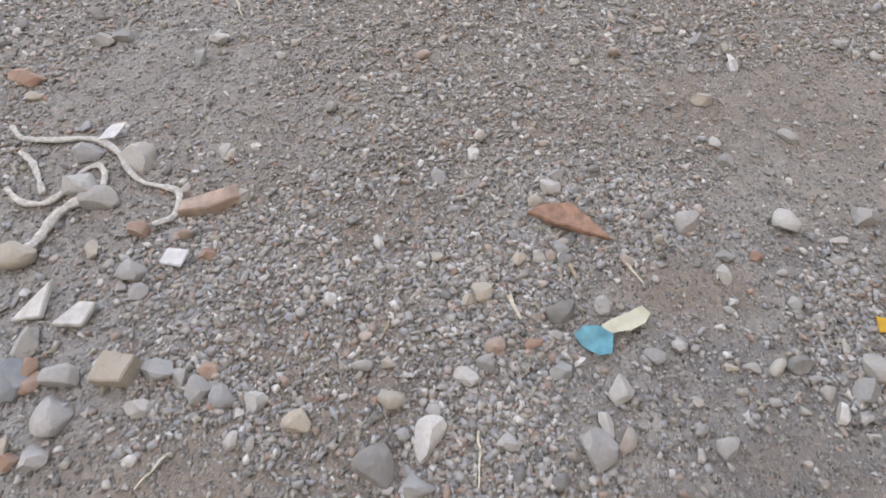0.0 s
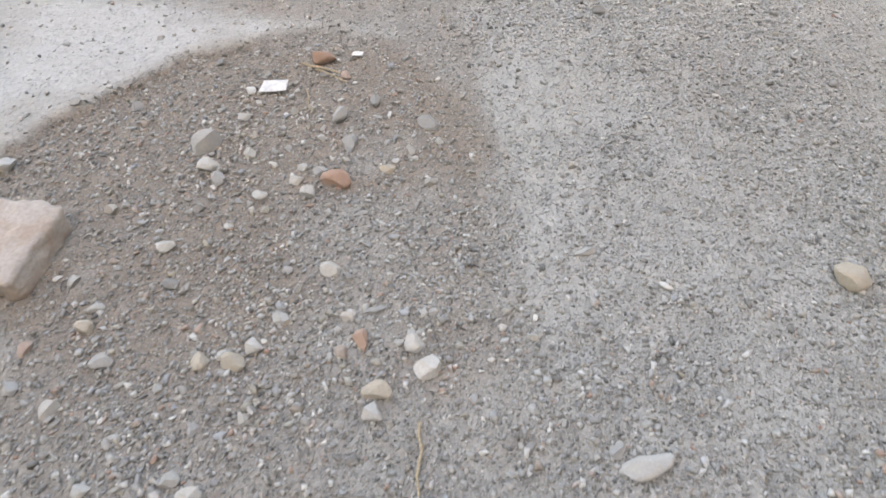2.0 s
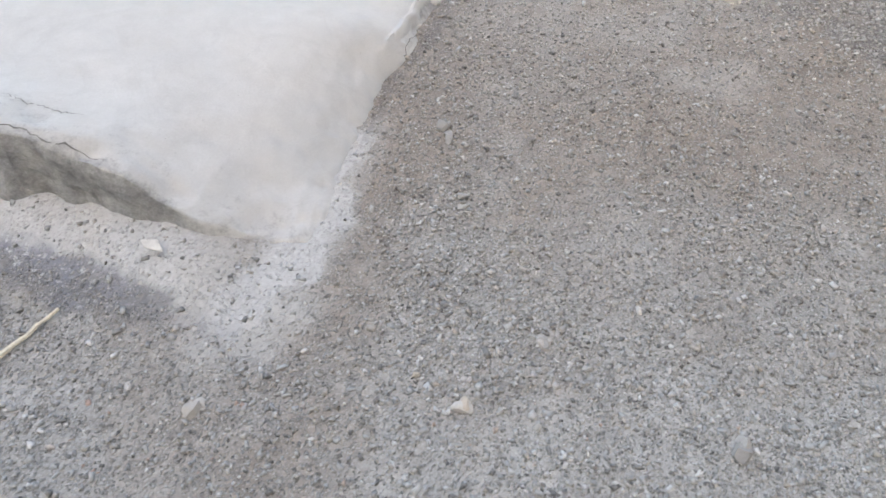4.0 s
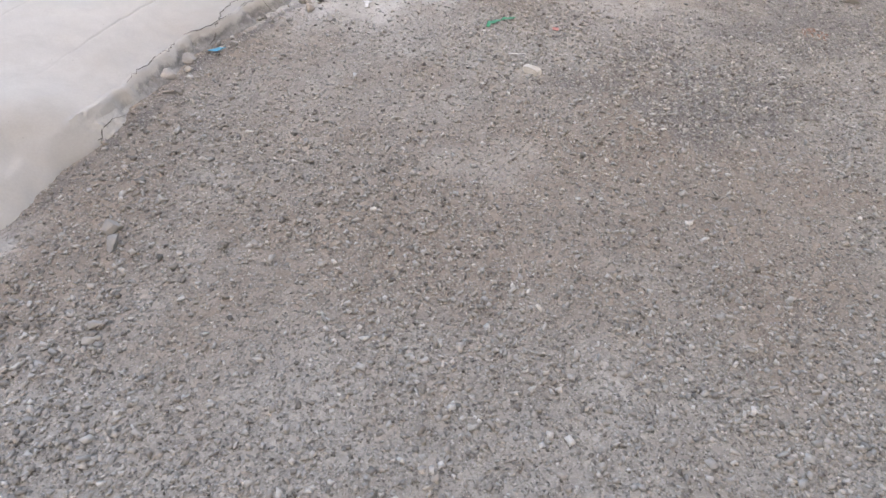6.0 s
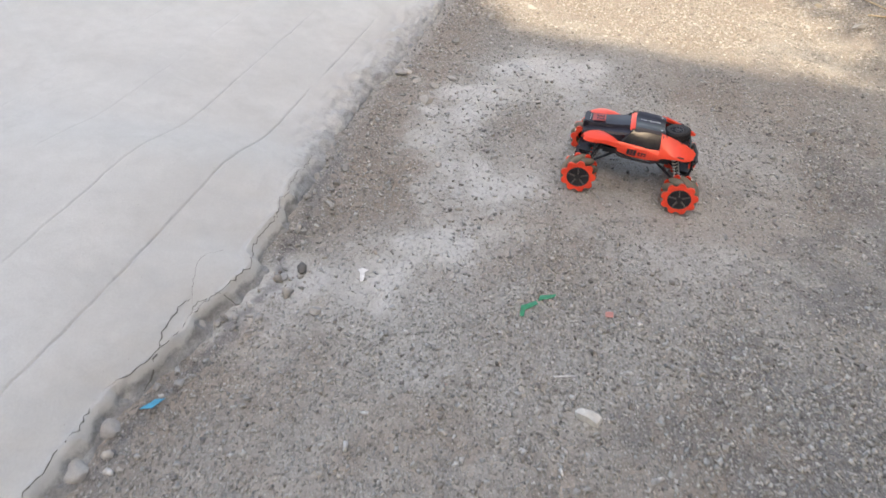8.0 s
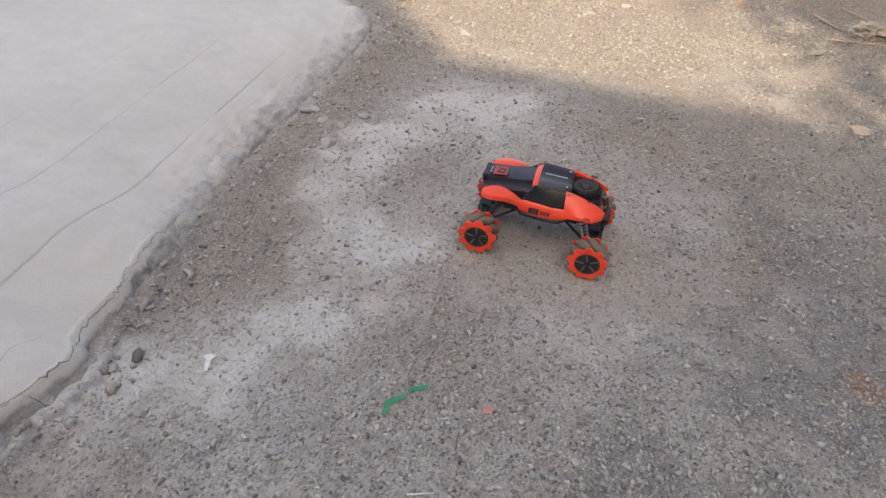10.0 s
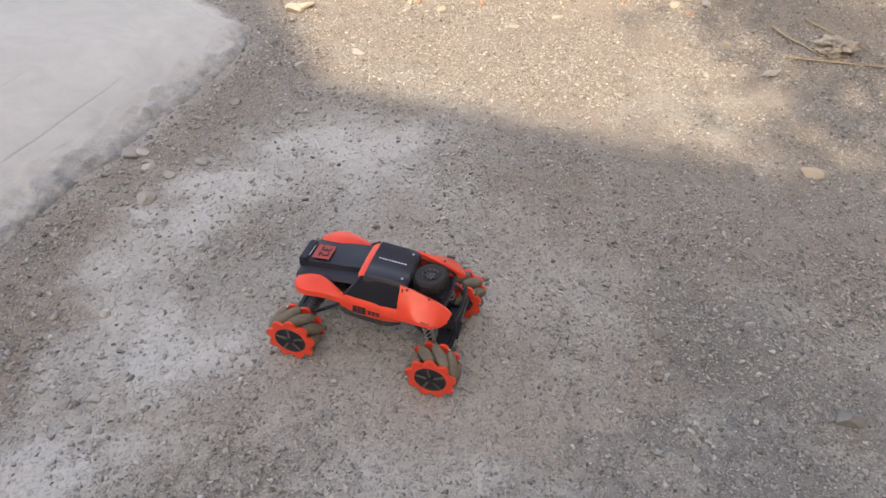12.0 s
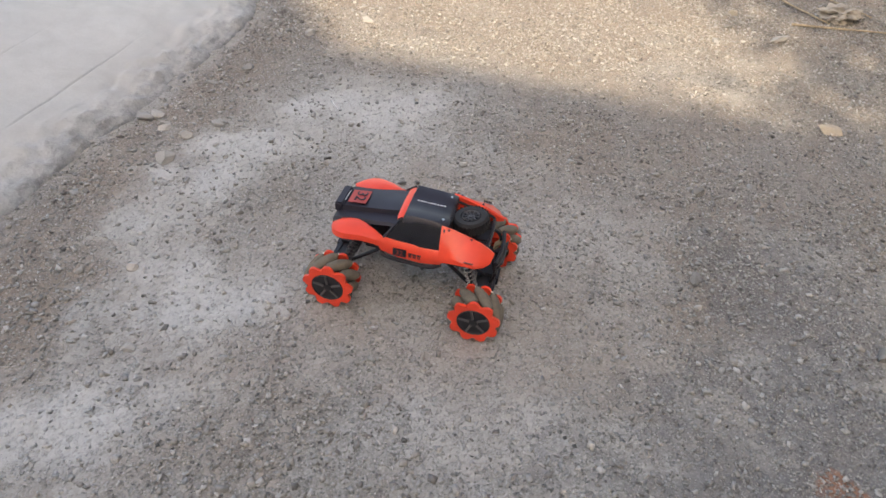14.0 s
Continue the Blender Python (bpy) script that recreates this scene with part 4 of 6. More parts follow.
S(-0.395, 0.311, 0.041, 0.034, "light", 11)
S(-0.303, 0.320, 0.042, 0.032, "grey", 3)
S(-0.275, 0.310, 0.024, 0.018, "light", -17)
S(-0.253, 0.288, 0.028, 0.031, "grey", -2)
S(-0.306, 0.277, 0.029, 0.021, "light", -19)
S(-0.227, 0.286, 0.023, 0.022, "grey", -23)
S(-0.190, 0.278, 0.024, 0.019, "light", -17)
S(-0.145, 0.257, 0.025, 0.024, "buff", 6)
S(-0.059, 0.324, 0.016, 0.016, "buff", -12)
S(-0.456, 0.304, 0.036, 0.050, "blue", -9)
S(-0.439, 0.320, 0.026, 0.022, "red", 18)
S(-0.435, 0.302, 0.024, 0.021, "red", 2)
S(-0.452, 0.353, 0.031, 0.038, "light", 24)
S(-0.245, 0.317, 0.021, 0.019, "red", 15)
S(-0.259, 0.565, 0.031, 0.021, "light", -6)
S(-0.364, 0.447, 0.030, 0.031, "grey", 1)
S(-0.283, 0.471, 0.023, 0.025, "red", 7)
S(-0.372, 0.511, 0.028, 0.030, "red", -1)
S(-0.426, 0.481, 0.019, 0.036, "buff", 11)
S(-0.431, 0.234, 0.014, 0.024, "buff", -3)
S(-0.422, 0.217, 0.021, 0.019, "red", 9)
S(-0.290, 0.646, 0.020, 0.023, "light", 12)
S(-0.513, 0.466, 0.046, 0.034, "buff", 1)
S(0.473, 0.458, 0.016, 0.011, "light", 12)
S(0.328, 0.318, 0.015, 0.011, "light", -11)
S(0.303, 0.318, 0.016, 0.011, "buff", -4)

S(-0.256, 0.862, 0.016, 0.014, "light", 18)
S(-0.065, 0.860, 0.013, 0.019, "light", -24)
S(0.041, 0.643, 0.016, 0.023, "white", -8)
S(0.417, 0.913, 0.028, 0.025, "grey", 13)
S(0.494, 0.687, 0.020, 0.023, "light", 17)
S(-0.293, 0.648, 0.019, 0.023, "light", 19)
S(0.382, 0.669, 0.017, 0.022, "light", -15)
S(0.315, 0.676, 0.014, 0.015, "light", 19)
S(-0.116, 0.801, 0.012, 0.013, "white", -5)
S(0.023, 1.485, 0.024, 0.023, "white", 9)

S(-0.420, 1.917, 0.055, 0.049, "light", 11)
S(-0.452, 1.900, 0.024, 0.025, "light", 11)
S(0.399, 1.922, 0.042, 0.038, "light", -19)
S(0.513, 2.116, 0.066, 0.029, "light", 20)
S(0.024, 1.484, 0.022, 0.033, "white", 16)
S(-0.024, 1.519, 0.019, 0.024, "buff", -12)
S(0.000, 1.492, 0.019, 0.023, "grey", 15)
S(-0.081, 1.330, 0.036, 0.032, "buff", 11)
S(-0.220, 1.551, 0.024, 0.027, "blue", -8)
S(-0.230, 1.141, 0.041, 0.050, "light", -7)
S(-0.482, 1.658, 0.034, 0.024, "light", -18)
S(0.329, 1.222, 0.020, 0.021, "light", -21)
S(0.055, 1.570, 0.021, 0.019, "grey", 5)
S(-0.314, 1.579, 0.019, 0.015, "red", 15)
S(0.082, 1.718, 0.026, 0.023, "grey", 5)
S(0.429, 1.522, 0.022, 0.026, "grey", -20)
S(0.263, 1.481, 0.019, 0.026, "grey", -3)
S(0.138, 1.924, 0.039, 0.034, "light", -21)
S(-0.24, 2.079, 0.027, 0.019, "light", 1)

S(0.219, 2.273, 0.036, 0.044, "white", -16)
S(0.192, 2.309, 0.026, 0.029, "light", -24)
S(-0.094, 2.062, 0.032, 0.039, "light", -7)
S(0.277, 2.019, 0.024, 0.021, "grey", 24)
S(-0.056, 2.302, 0.028, 0.032, "light", 1)
S(-0.082, 2.275, 0.038, 0.029, "buff", -18)
S(-0.274, 2.275, 0.044, 0.023, "grey", -23)
S(0.921, 2.44, 0.058, 0.050, "buff", 13)
S(0.491, 2.496, 0.045, 0.014, "light", 14)
S(-0.795, 2.592, 0.058, 0.057, "grey", 23)
S(-0.591, 2.451, 0.051, 0.045, "light", -23)
S(-0.213, 2.709, 0.038, 0.035, "light", -1)
S(0.215, 2.667, 0.029, 0.024, "grey", 20)
S(-0.01, 2.639, 0.029, 0.039, "light", 12)
S(-0.598, 2.699, 0.052, 0.043, "light", -4)
S(-0.621, 2.532, 0.049, 0.037, "grey", -8)
S(-0.04, 2.665, 0.031, 0.024, "light", 7)
S(0.135, 2.707, 0.032, 0.022, "buff", -10)
S(0.030, 1.720, 0.024, 0.028, "red", -23)

S(0.113, 2.313, 0.022, 0.031, "red", 13)
S(0.141, 2.229, 0.037, 0.029, "buff", 9)
S(0.133, 2.195, 0.030, 0.034, "light", -23)
S(-0.191, 2.67, 0.024, 0.035, "grey", 14)
S(0.024, 2.862, 0.035, 0.037, "light", -9)
S(0.482, 2.39, 0.013, 0.019, "light", -16)
S(0.481, 2.141, 0.019, 0.028, "grey", -23)
S(0.051, 2.452, 0.034, 0.026, "light", -4)
S(-0.324, 2.2, 0.024, 0.031, "light", -2)
S(-0.127, 2.277, 0.023, 0.030, "buff", -1)
S(-0.127, 2.096, 0.028, 0.027, "light", 4)
S(-0.32, 2.339, 0.029, 0.031, "buff", -1)
S(0.125, 2.373, 0.044, 0.016, "grey", 16)
S(0.085, 2.36, 0.027, 0.016, "light", 13)
S(-0.173, 2.853, 0.036, 0.022, "light", 10)
S(0.005, 2.698, 0.026, 0.024, "grey", -19)
S(-0.103, 2.628, 0.024, 0.022, "light", 14)

S(0.054, 2.775, 0.029, 0.032, "grey", 2)
S(0.036, 2.67, 0.050, 0.038, "red", -9)
S(-0.043, 3.062, 0.052, 0.048, "red", 8)
S(0.173, 2.756, 0.017, 0.028, "light", 10)
S(0.094, 2.913, 0.031, 0.027, "grey", 25)
S(-0.179, 2.945, 0.020, 0.024, "white", 12)
S(-0.008, 2.828, 0.013, 0.017, "light", -5)
S(0.212, 2.838, 0.048, 0.031, "grey", -24)
S(-0.226, 2.769, 0.052, 0.050, "grey", -1)
S(0.633, 3.284, 0.029, 0.021, "dark", 12)
S(0.574, 3.259, 0.026, 0.023, "light", 15)
S(-0.088, 2.712, 0.019, 0.015, "white", -17)

S(-0.289, 3.775, 0.025, 0.026, "light", 15)
S(0.099, 3.593, 0.019, 0.017, "light", 15)
S(0.465, 4.207, 0.033, 0.031, "grey", -4)
S(0.876, 3.518, 0.030, 0.032, "grey", 4)
S(0.575, 3.259, 0.020, 0.025, "grey", -3)
S(0.635, 3.287, 0.029, 0.026, "dark", 18)
S(0.478, 3.584, 0.027, 0.020, "light", -3)
S(0.493, 4.016, 0.022, 0.017, "grey", 13)
S(0.610, 3.695, 0.023, 0.017, "light", 20)
S(-0.242, 3.683, 0.015, 0.015, "light", -8)
S(-0.345, 3.824, 0.031, 0.019, "light", 22)

S(0.881, 3.523, 0.026, 0.034, "grey", 6)
S(0.613, 3.695, 0.024, 0.021, "grey", -24)
S(0.094, 3.584, 0.027, 0.022, "light", 12)
S(0.484, 3.589, 0.020, 0.022, "buff", -22)
S(0.409, 3.638, 0.014, 0.012, "buff", 18)

S(1.257, 4.746, 0.047, 0.032, "white", -24)
S(0.730, 4.488, 0.017, 0.019, "dark", -2)
S(0.476, 4.180, 0.021, 0.030, "grey", -9)
S(0.496, 3.988, 0.023, 0.013, "light", 15)

S(0.778, 5.007, 0.024, 0.020, "grey", 4)
S(0.452, 4.674, 0.030, 0.035, "light", -6)
S(0.530, 4.900, 0.037, 0.033, "grey", 12)
S(0.568, 4.952, 0.033, 0.031, "grey", 13)
S(0.586, 4.994, 0.029, 0.023, "grey", -5)
S(0.480, 4.744, 0.027, 0.031, "grey", -14)
S(2.053, 5.431, 0.024, 0.020, "dark", -2)
S(0.994, 6.020, 0.029, 0.025, "light", -14)
S(1.175, 6.264, 0.030, 0.024, "grey", -5)
S(1.076, 5.934, 0.028, 0.024, "grey", 23)

S(1.330, 6.474, 0.027, 0.022, "grey", -2)
S(0.976, 6.008, 0.035, 0.026, "grey", 13)
S(1.091, 6.183, 0.034, 0.020, "grey", -9)
S(1.026, 5.979, 0.028, 0.018, "grey", -6)
S(2.833, 6.527, 0.071, 0.042, "grey", 25)
S(2.668, 5.969, 0.082, 0.030, "buff", -1)
S(1.140, 5.983, 0.028, 0.021, "grey", -19)
S(1.053, 5.514, 0.020, 0.020, "light", 24)
S(2.060, 5.438, 0.018, 0.021, "dark", -24)
S(0.746, 5.947, 0.026, 0.018, "light", 11)
S(2.027, 6.820, 0.036, 0.018, "grey", 18)
S(1.304, 6.892, 0.072, 0.035, "buff", 22)

S(1.492, 6.570, 0.040, 0.025, "grey", -17)
S(1.784, 6.923, 0.047, 0.029, "buff", -6)
S(2.286, 6.982, 0.039, 0.022, "grey", 7)
S(2.879, 5.898, 0.083, 0.037, "buff", -11)
S(2.774, 7.112, 0.059, 0.039, "grey", 16)
S(2.191, 5.709, 0.028, 0.021, "dark", -8)
S(2.066, 5.445, 0.018, 0.025, "dark", -10)
S(2.327, 5.238, 0.054, 0.040, "dark", -5)
S(2.775, 6.730, 0.032, 0.030, "buff", -14)
S(2.698, 6.622, 0.037, 0.019, "grey", 18)
S(2.599, 6.508, 0.019, 0.027, "grey", 2)
S(2.208, 6.914, 0.058, 0.021, "grey", 16)
S(1.024, 5.968, 0.031, 0.021, "light", 19)
S(1.133, 5.982, 0.028, 0.019, "grey", -19)
S(1.044, 5.840, 0.040, 0.031, "grey", -19)
S(1.087, 5.328, 0.017, 0.014, "light", 13)
S(1.673, 5.817, 0.017, 0.017, "light", -5)
S(2.029, 6.825, 0.023, 0.020, "grey", -4)
S(1.708, 6.990, 0.038, 0.025, "red", 18)
S(2.384, 7.113, 0.045, 0.027, "grey", -11)
S(2.508, 7.150, 0.038, 0.028, "grey", 3)
S(2.673, 7.157, 0.051, 0.034, "grey", -15)
S(2.706, 7.053, 0.038, 0.028, "buff", -20)
S(1.289, 6.875, 0.059, 0.048, "buff", -4)



# broken concrete along the slab's border
def edge_rubble():
    rng = random.Random(5)
    for k in range(18):
        y = 4.27 + 1.25 * rng.random() ** 1.1
        d = rng.uniform(-0.05, 0.035)
        x = float(edge_x(y)) - d
        w = rng.uniform(0.009, 0.026)
        ob = S(x, y, w, w * rng.uniform(0.6, 1.0), rng.choice(("grey", "grey", "dark")), rng.randint(0, 170))
        if d > 0:
            ob.location.z = float(slab_top(np.array(d), np.array(y))) + 0.1 * w


edge_rubble()


def near_rubble():
    """Middling broken stones among the gravel, past counting."""
    rng = random.Random(31)
    spots = ((-0.42, 0.42, 0.16, 0.16, 60), (-0.40, 0.22, 0.16, 0.05, 30), (0.10, 0.33, 0.13, 0.12, 40), (0.36, 0.30, 0.11, 0.10, 40), (-0.05, 2.72, 0.24, 0.20, 90), (-0.35, 2.40, 0.22, 0.16, 50), (0.05, 2.30, 0.25, 0.2, 40))
    verts, faces = [], []
    for cx, cy, sx, sy, n in spots:
        for _ in range(n):
            x, y = rng.gauss(cx, sx), max(0.16, rng.gauss(cy, sy))
            w = min(0.026, 0.0085 * math.exp(rng.gauss(0.25, 0.38))) * (1.45 if cy > 2 else 1.0)
            d = w * rng.uniform(0.6, 1.0)
            h = 0.62 * d
            me = stone_mesh("grey", rng.randint(0, 16))
            m = Matrix.Translation((x, y, float(ground_z(x, y)) + h * 0.28)) @ pose(0, 0, 0, rng.uniform(-9, 9), rng.uniform(-9, 9), rng.uniform(0, 360)) @ Matrix.Diagonal((w, d, h, 1))
            at = len(verts)
            verts += [m @ v.co for v in me.vertices]
            faces += [[at + i for i in p.vertices] for p in me.polygons]
    me = mesh_from("rubble", verts, faces, M_GRAVEL, True)
    me.set_sharp_from_angle(angle=radians(24))
    tagged(new("rubble", me), "broken mixed stones strewn among the gravel", "rubble", kind="stuff")


near_rubble()


def far_rubble():
    rng = random.Random(9)
    for k in range(60):
        x = rng.uniform(1.25, 3.3)
        w = rng.uniform(0.016, 0.05)
        S(x, 7.02 + 0.10 * rng.gauss(0, 1) + 0.06 * x, w, w * rng.uniform(0.6, 1.0), rng.choice(("grey", "light", "buff", "buff", "dark", "red")), rng.randint(0, 170))


far_rubble()


# ---------------------------------------------------------------- litter, cord and twigs
def curve_points(pts, n=8):
    """A smooth line through pts."""
    P = [Vector(p) for p in pts]
    P = [P[0] * 2 - P[1]] + P + [P[-1] * 2 - P[-2]]
    out = []
    for a, b, c, d in zip(P, P[1:], P[2:], P[3:]):
        for k in range(n):
            t = k / n
            out.append(0.5 * ((2 * b) + (c - a) * t + (2 * a - 5 * b + 4 * c - d) * t * t + (3 * b - a - 3 * c + d) * t ** 3))
    return out + [P[-2]]


def tube(bm, line, radius, sides=8, flat=1.0):
    """A tube along a line; radius: a number or a function of the share along it."""
    rings = []
    for k, p in enumerate(line):
        way = (line[min(k + 1, len(line) - 1)] - line[max(k - 1, 0)]).normalized()
        side = way.cross(Vector((0, 0, 1)))
        side = side.normalized() if side.length > 1e-4 else Vector((1, 0, 0))
        up = side.cross(way).normalized()
        r = radius(k / (len(line) - 1)) if callable(radius) else radius
        rings.append([bm.verts.new(p + side * math.cos(a) * r + up * math.sin(a) * r * flat) for a in (2 * math.pi * j / sides for j in range(sides))])
    for a, b in zip(rings, rings[1:]):
        for j in range(sides):
            bm.faces.new((a[j], a[(j + 1) % sides], b[(j + 1) % sides], b[j]))
    bm.faces.new(rings[0][::-1])
    bm.faces.new(rings[-1])


def lie(pts, lift):
    return [(x, y, float(ground_z(x, y)) + lift) for x, y in pts]


M_CORD = plain("dirty_cotton_cord", (0.53, 0.51, 0.47), 0.95, vary=0.3, scale=180, relief=0.002)
M_TWIG = plain("dry_twig", (0.42, 0.34, 0.24), 0.9, vary=0.35, scale=220, relief=0.001)
M_STRAW = plain("bleached_straw", (0.66, 0.60, 0.48), 0.85, vary=0.2, scale=220)
M_PAPER = plain("white_scrap", (0.68, 0.68, 0.68), 0.6, vary=0.18, scale=90)
M_TILE = plain("white_glazed_tile", (0.60, 0.59, 0.56), 0.45, vary=0.22, scale=70, relief=0.001)
M_BRICK = plain("red_brick", (0.37, 0.225, 0.165), 0.92, vary=0.32, scale=90, relief=0.003)
M_PALE_BRICK = plain("pale_worn_brick", (0.48, 0.36, 0.30), 0.92, vary=0.3, scale=45, relief=0.004)
M_BLUE = plain("blue_plastic_film", (0.05, 0.33, 0.52), 0.35, vary=0.25, scale=60)
M_SKY = plain("turquoise_wrapper", (0.09, 0.34, 0.42), 0.4, vary=0.35, scale=60)
M_CREAM = plain("cream_wrapper", (0.55, 0.54, 0.42), 0.5, vary=0.15, scale=60)
M_GREEN = plain("green_plastic_strip", (0.03, 0.26, 0.14), 0.4, vary=0.3, scale=60)
M_YELLOW = plain("yellow_scrap", (0.70, 0.40, 0.05), 0.6, vary=0.15, scale=60)
M_BAG = plain("dusty_plastic_bag", (0.36, 0.32, 0.27), 0.6, vary=0.4, scale=30)
M_CRACK = plain("crack_shadowed_mortar", (0.16, 0.155, 0.145), 0.95, vary=0.2, scale=120)


def cord(pts, r, label):
    bm = bmesh.new()
    tube(bm, curve_points(lie(pts, r * 1.2), 8), lambda s: r * (0.85 + 0.35 * noise.noise((s * 9, r * 900, 1))), 9, 0.72)
    return tagged(part("cord", bm, M_CORD), label, "cord", "strips of old cord")


cord([(-0.612, 0.700), (-0.586, 0.675), (-0.541, 0.672), (-0.502, 0.673), (-0.472, 0.666), (-0.440, 0.641), (-0.421, 0.614), (-0.395, 0.590), (-0.366, 0.580),
      (-0.344, 0.573), (-0.336, 0.553), (-0.338, 0.529), (-0.360, 0.515)], 0.0050, "dirty beige cotton cord curling over stones")
cord([(-0.569, 0.578), (-0.542, 0.556), (-0.512, 0.553), (-0.493, 0.573), (-0.479, 0.607), (-0.462, 0.619), (-0.448, 0.603), (-0.444, 0.583)], 0.0048, "short looped piece of dirty cotton cord")
cord([(-0.462, 0.556), (-0.483, 0.534), (-0.491, 0.506), (-0.494, 0.484), (-0.509, 0.465)], 0.0075, "thick frayed end of dirty cord")
cord([(-0.578, 0.646), (-0.553, 0.625), (-0.529, 0.588), (-0.519, 0.571)], 0.0050, "thin grey piece of cord beside stones")


def twig(a, b, r, mat=M_TWIG, label="thin dry twig lying on the gravel", name="twig", lift=0.004):
    a, b = Vector((*a, 0)), Vector((*b, 0))
    bm = bmesh.new()
    mid = [a.lerp(b, k / 6) for k in range(7)]
    side = (b - a).cross(Vector((0, 0, 1))) * 0.05
    line = []
    for k, p in enumerate(mid):
        q = p + side * noise.noise((k * 0.8, a.x * 31, a.y * 17))
        line.append(Vector((q.x, q.y, float(ground_z(q.x, q.y)) + r + lift)))
    tube(bm, line, lambda s: r * (1.1 - 0.45 * s), 7)
    return tagged(part(name, bm, mat), label, name, "twigs on the ground")


twig((0.218, 0.455), (0.233, 0.426), 0.0016, M_STRAW)
twig((-0.058, 0.376), (-0.067, 0.351), 0.0015)
twig((0.036, 0.248), (0.036, 0.193), 0.0013, M_STRAW)
twig((0.077, 0.406), (0.087, 0.376), 0.0026, M_STRAW, "pale flat splinter lying among stones")
twig((-0.266, 0.225), (-0.290, 0.193), 0.0013, M_STRAW)
twig((0.150, 0.450), (0.156, 0.430), 0.0024)
twig((-0.213, 1.375), (-0.204, 1.338), 0.0018, M_STRAW)
twig((-0.053, 1.288), (-0.053, 1.236), 0.0019, M_STRAW)
twig((-0.061, 1.232), (-0.052, 1.206), 0.0016, M_STRAW)
twig((-0.416, 2.039), (-0.362, 2.000), 0.0019, M_STRAW)
twig((-0.405, 1.206), (-0.386, 1.164), 0.0015, M_STRAW)
twig((-0.355, 1.022), (-0.338, 0.976), 0.0020, M_STRAW)
twig((0.204, 2.180), (0.205, 2.060), 0.0026, M_TWIG, "long bleached stick lying on gravel")
twig((-0.047, 3.026), (0.028, 2.974), 0.0022)
twig((-0.078, 3.045), (0.029, 2.999), 0.0030, M_TWIG, "dry brown stick among stone rubble")
twig((-0.057, 2.948), (-0.042, 2.876), 0.0022)
twig((-0.211, 3.655), (-0.152, 3.751), 0.0042, M_STRAW, "peeled pale stick lying on dusty ground")
twig((1.208, 4.836), (1.250, 4.837), 0.0016, M_PAPER, "thin white plastic sliver on earth", "sliver")
twig((1.388, 6.087), (1.402, 6.042), 0.0022, M_PAPER, "thin white plastic sliver on earth", "sliver")
twig((2.95, 6.66), (3.55, 6.55), 0.0035, M_TWIG, "crooked dry branch lying on the sunlit earth", "branch")
twig((3.02, 6.90), (3.10, 6.66), 0.004, M_TWIG)
twig((3.20, 6.98), (3.32, 6.74), 0.004, M_TWIG)


def shard(name, x, y, outline, thick, mat, label, category, turn=0, tilt=(4, -3), lift=0.004, group="", bend=0.0):
    """A flat piece with a broken outline."""
    bm = bmesh.new()
    lo = [bm.verts.new((px, py, 0)) for px, py in outline]
    face = bm.faces.new(lo)
    got = bmesh.ops.extrude_face_region(bm, geom=[face])
    for v in (g for g in got["geom"] if isinstance(g, bmesh.types.BMVert)):
        v.co.z += thick
    bmesh.ops.bevel(bm, geom=list(bm.edges), offset=min(0.0012, thick * 0.3), segments=2, affect="EDGES")
    if bend:
        bmesh.ops.triangulate(bm, faces=bm.faces)
        bmesh.ops.subdivide_edges(bm, edges=list(bm.edges), cuts=2, use_grid_fill=True)
        for v in bm.verts:
            v.co.z += bend * noise.noise((v.co.x * 55, v.co.y * 55, x * 40))
    ob = part(name, bm, mat, place=Matrix.Translation((x, y, float(ground_z(x, y)) + lift)) @ pose(0, 0, 0, tilt[0], tilt[1], turn))
    return tagged(ob, label, category, group)


shard("paper_scrap", -0.457, 0.678, [(-0.020, -0.014), (0.004, -0.012), (0.019, 0.013), (-0.004, 0.012)], 0.0012, M_PAPER, "torn white scrap lying across a cord", "scrap", 0, (9, -6), 0.014, bend=0.002)
shard("paper_scrap", -0.318, 0.462, [(-0.016, -0.010), (0.010, -0.013), (0.016, 0.010), (-0.010, 0.011)], 0.0040, M_PAPER, "small folded white scrap among stones", "scrap", 0, (10, 5), 0.008)
shard("tile_shard", -0.463, 0.400, [(-0.022, -0.020), (0.014, -0.020), (0.022, 0.026)], 0.008, M_TILE, "triangular white tile shard with glazed face", "tile", 4, (14, -8), 0.006)
shard("tile_shard", -0.411, 0.383, [(-0.022, -0.012), (0.012, -0.014), (0.022, 0.014), (0.004, 0.016)], 0.008, M_TILE, "white broken tile piece beside stones", "tile", 4, (8, 4), 0.006)
shard("stone_block", -0.342, 0.316, [(-0.022, -0.015), (0.016, -0.018), (0.023, 0.012), (-0.012, 0.018)], 0.024, M_STONE["buff"], "squared buff stone block among pebbles", "stone", 0, (6, -5), -0.002, bend=0.004)
shard("brick_fragment", -0.293, 0.550, [(-0.040, -0.018), (-0.004, -0.014), (0.034, 0.006), (0.030, 0.024), (-0.036, 0.000)], 0.018, M_PALE_BRICK, "worn pale brick sliver lying on gravel", "brick", 4, (5, 3), 0.0, "loose brick fragments", bend=0.004)
shard("roof_tile_shard", 0.156, 0.514, [(-0.052, 0.010), (-0.030, 0.024), (0.004, 0.026), (0.022, 0.010), (0.050, -0.024), (0.020, -0.016), (-0.018, -0.004)], 0.010, M_BRICK, "flat reddish-brown terracotta shard on gravel", "tile", 0, (10, 3), 0.006, bend=0.004)
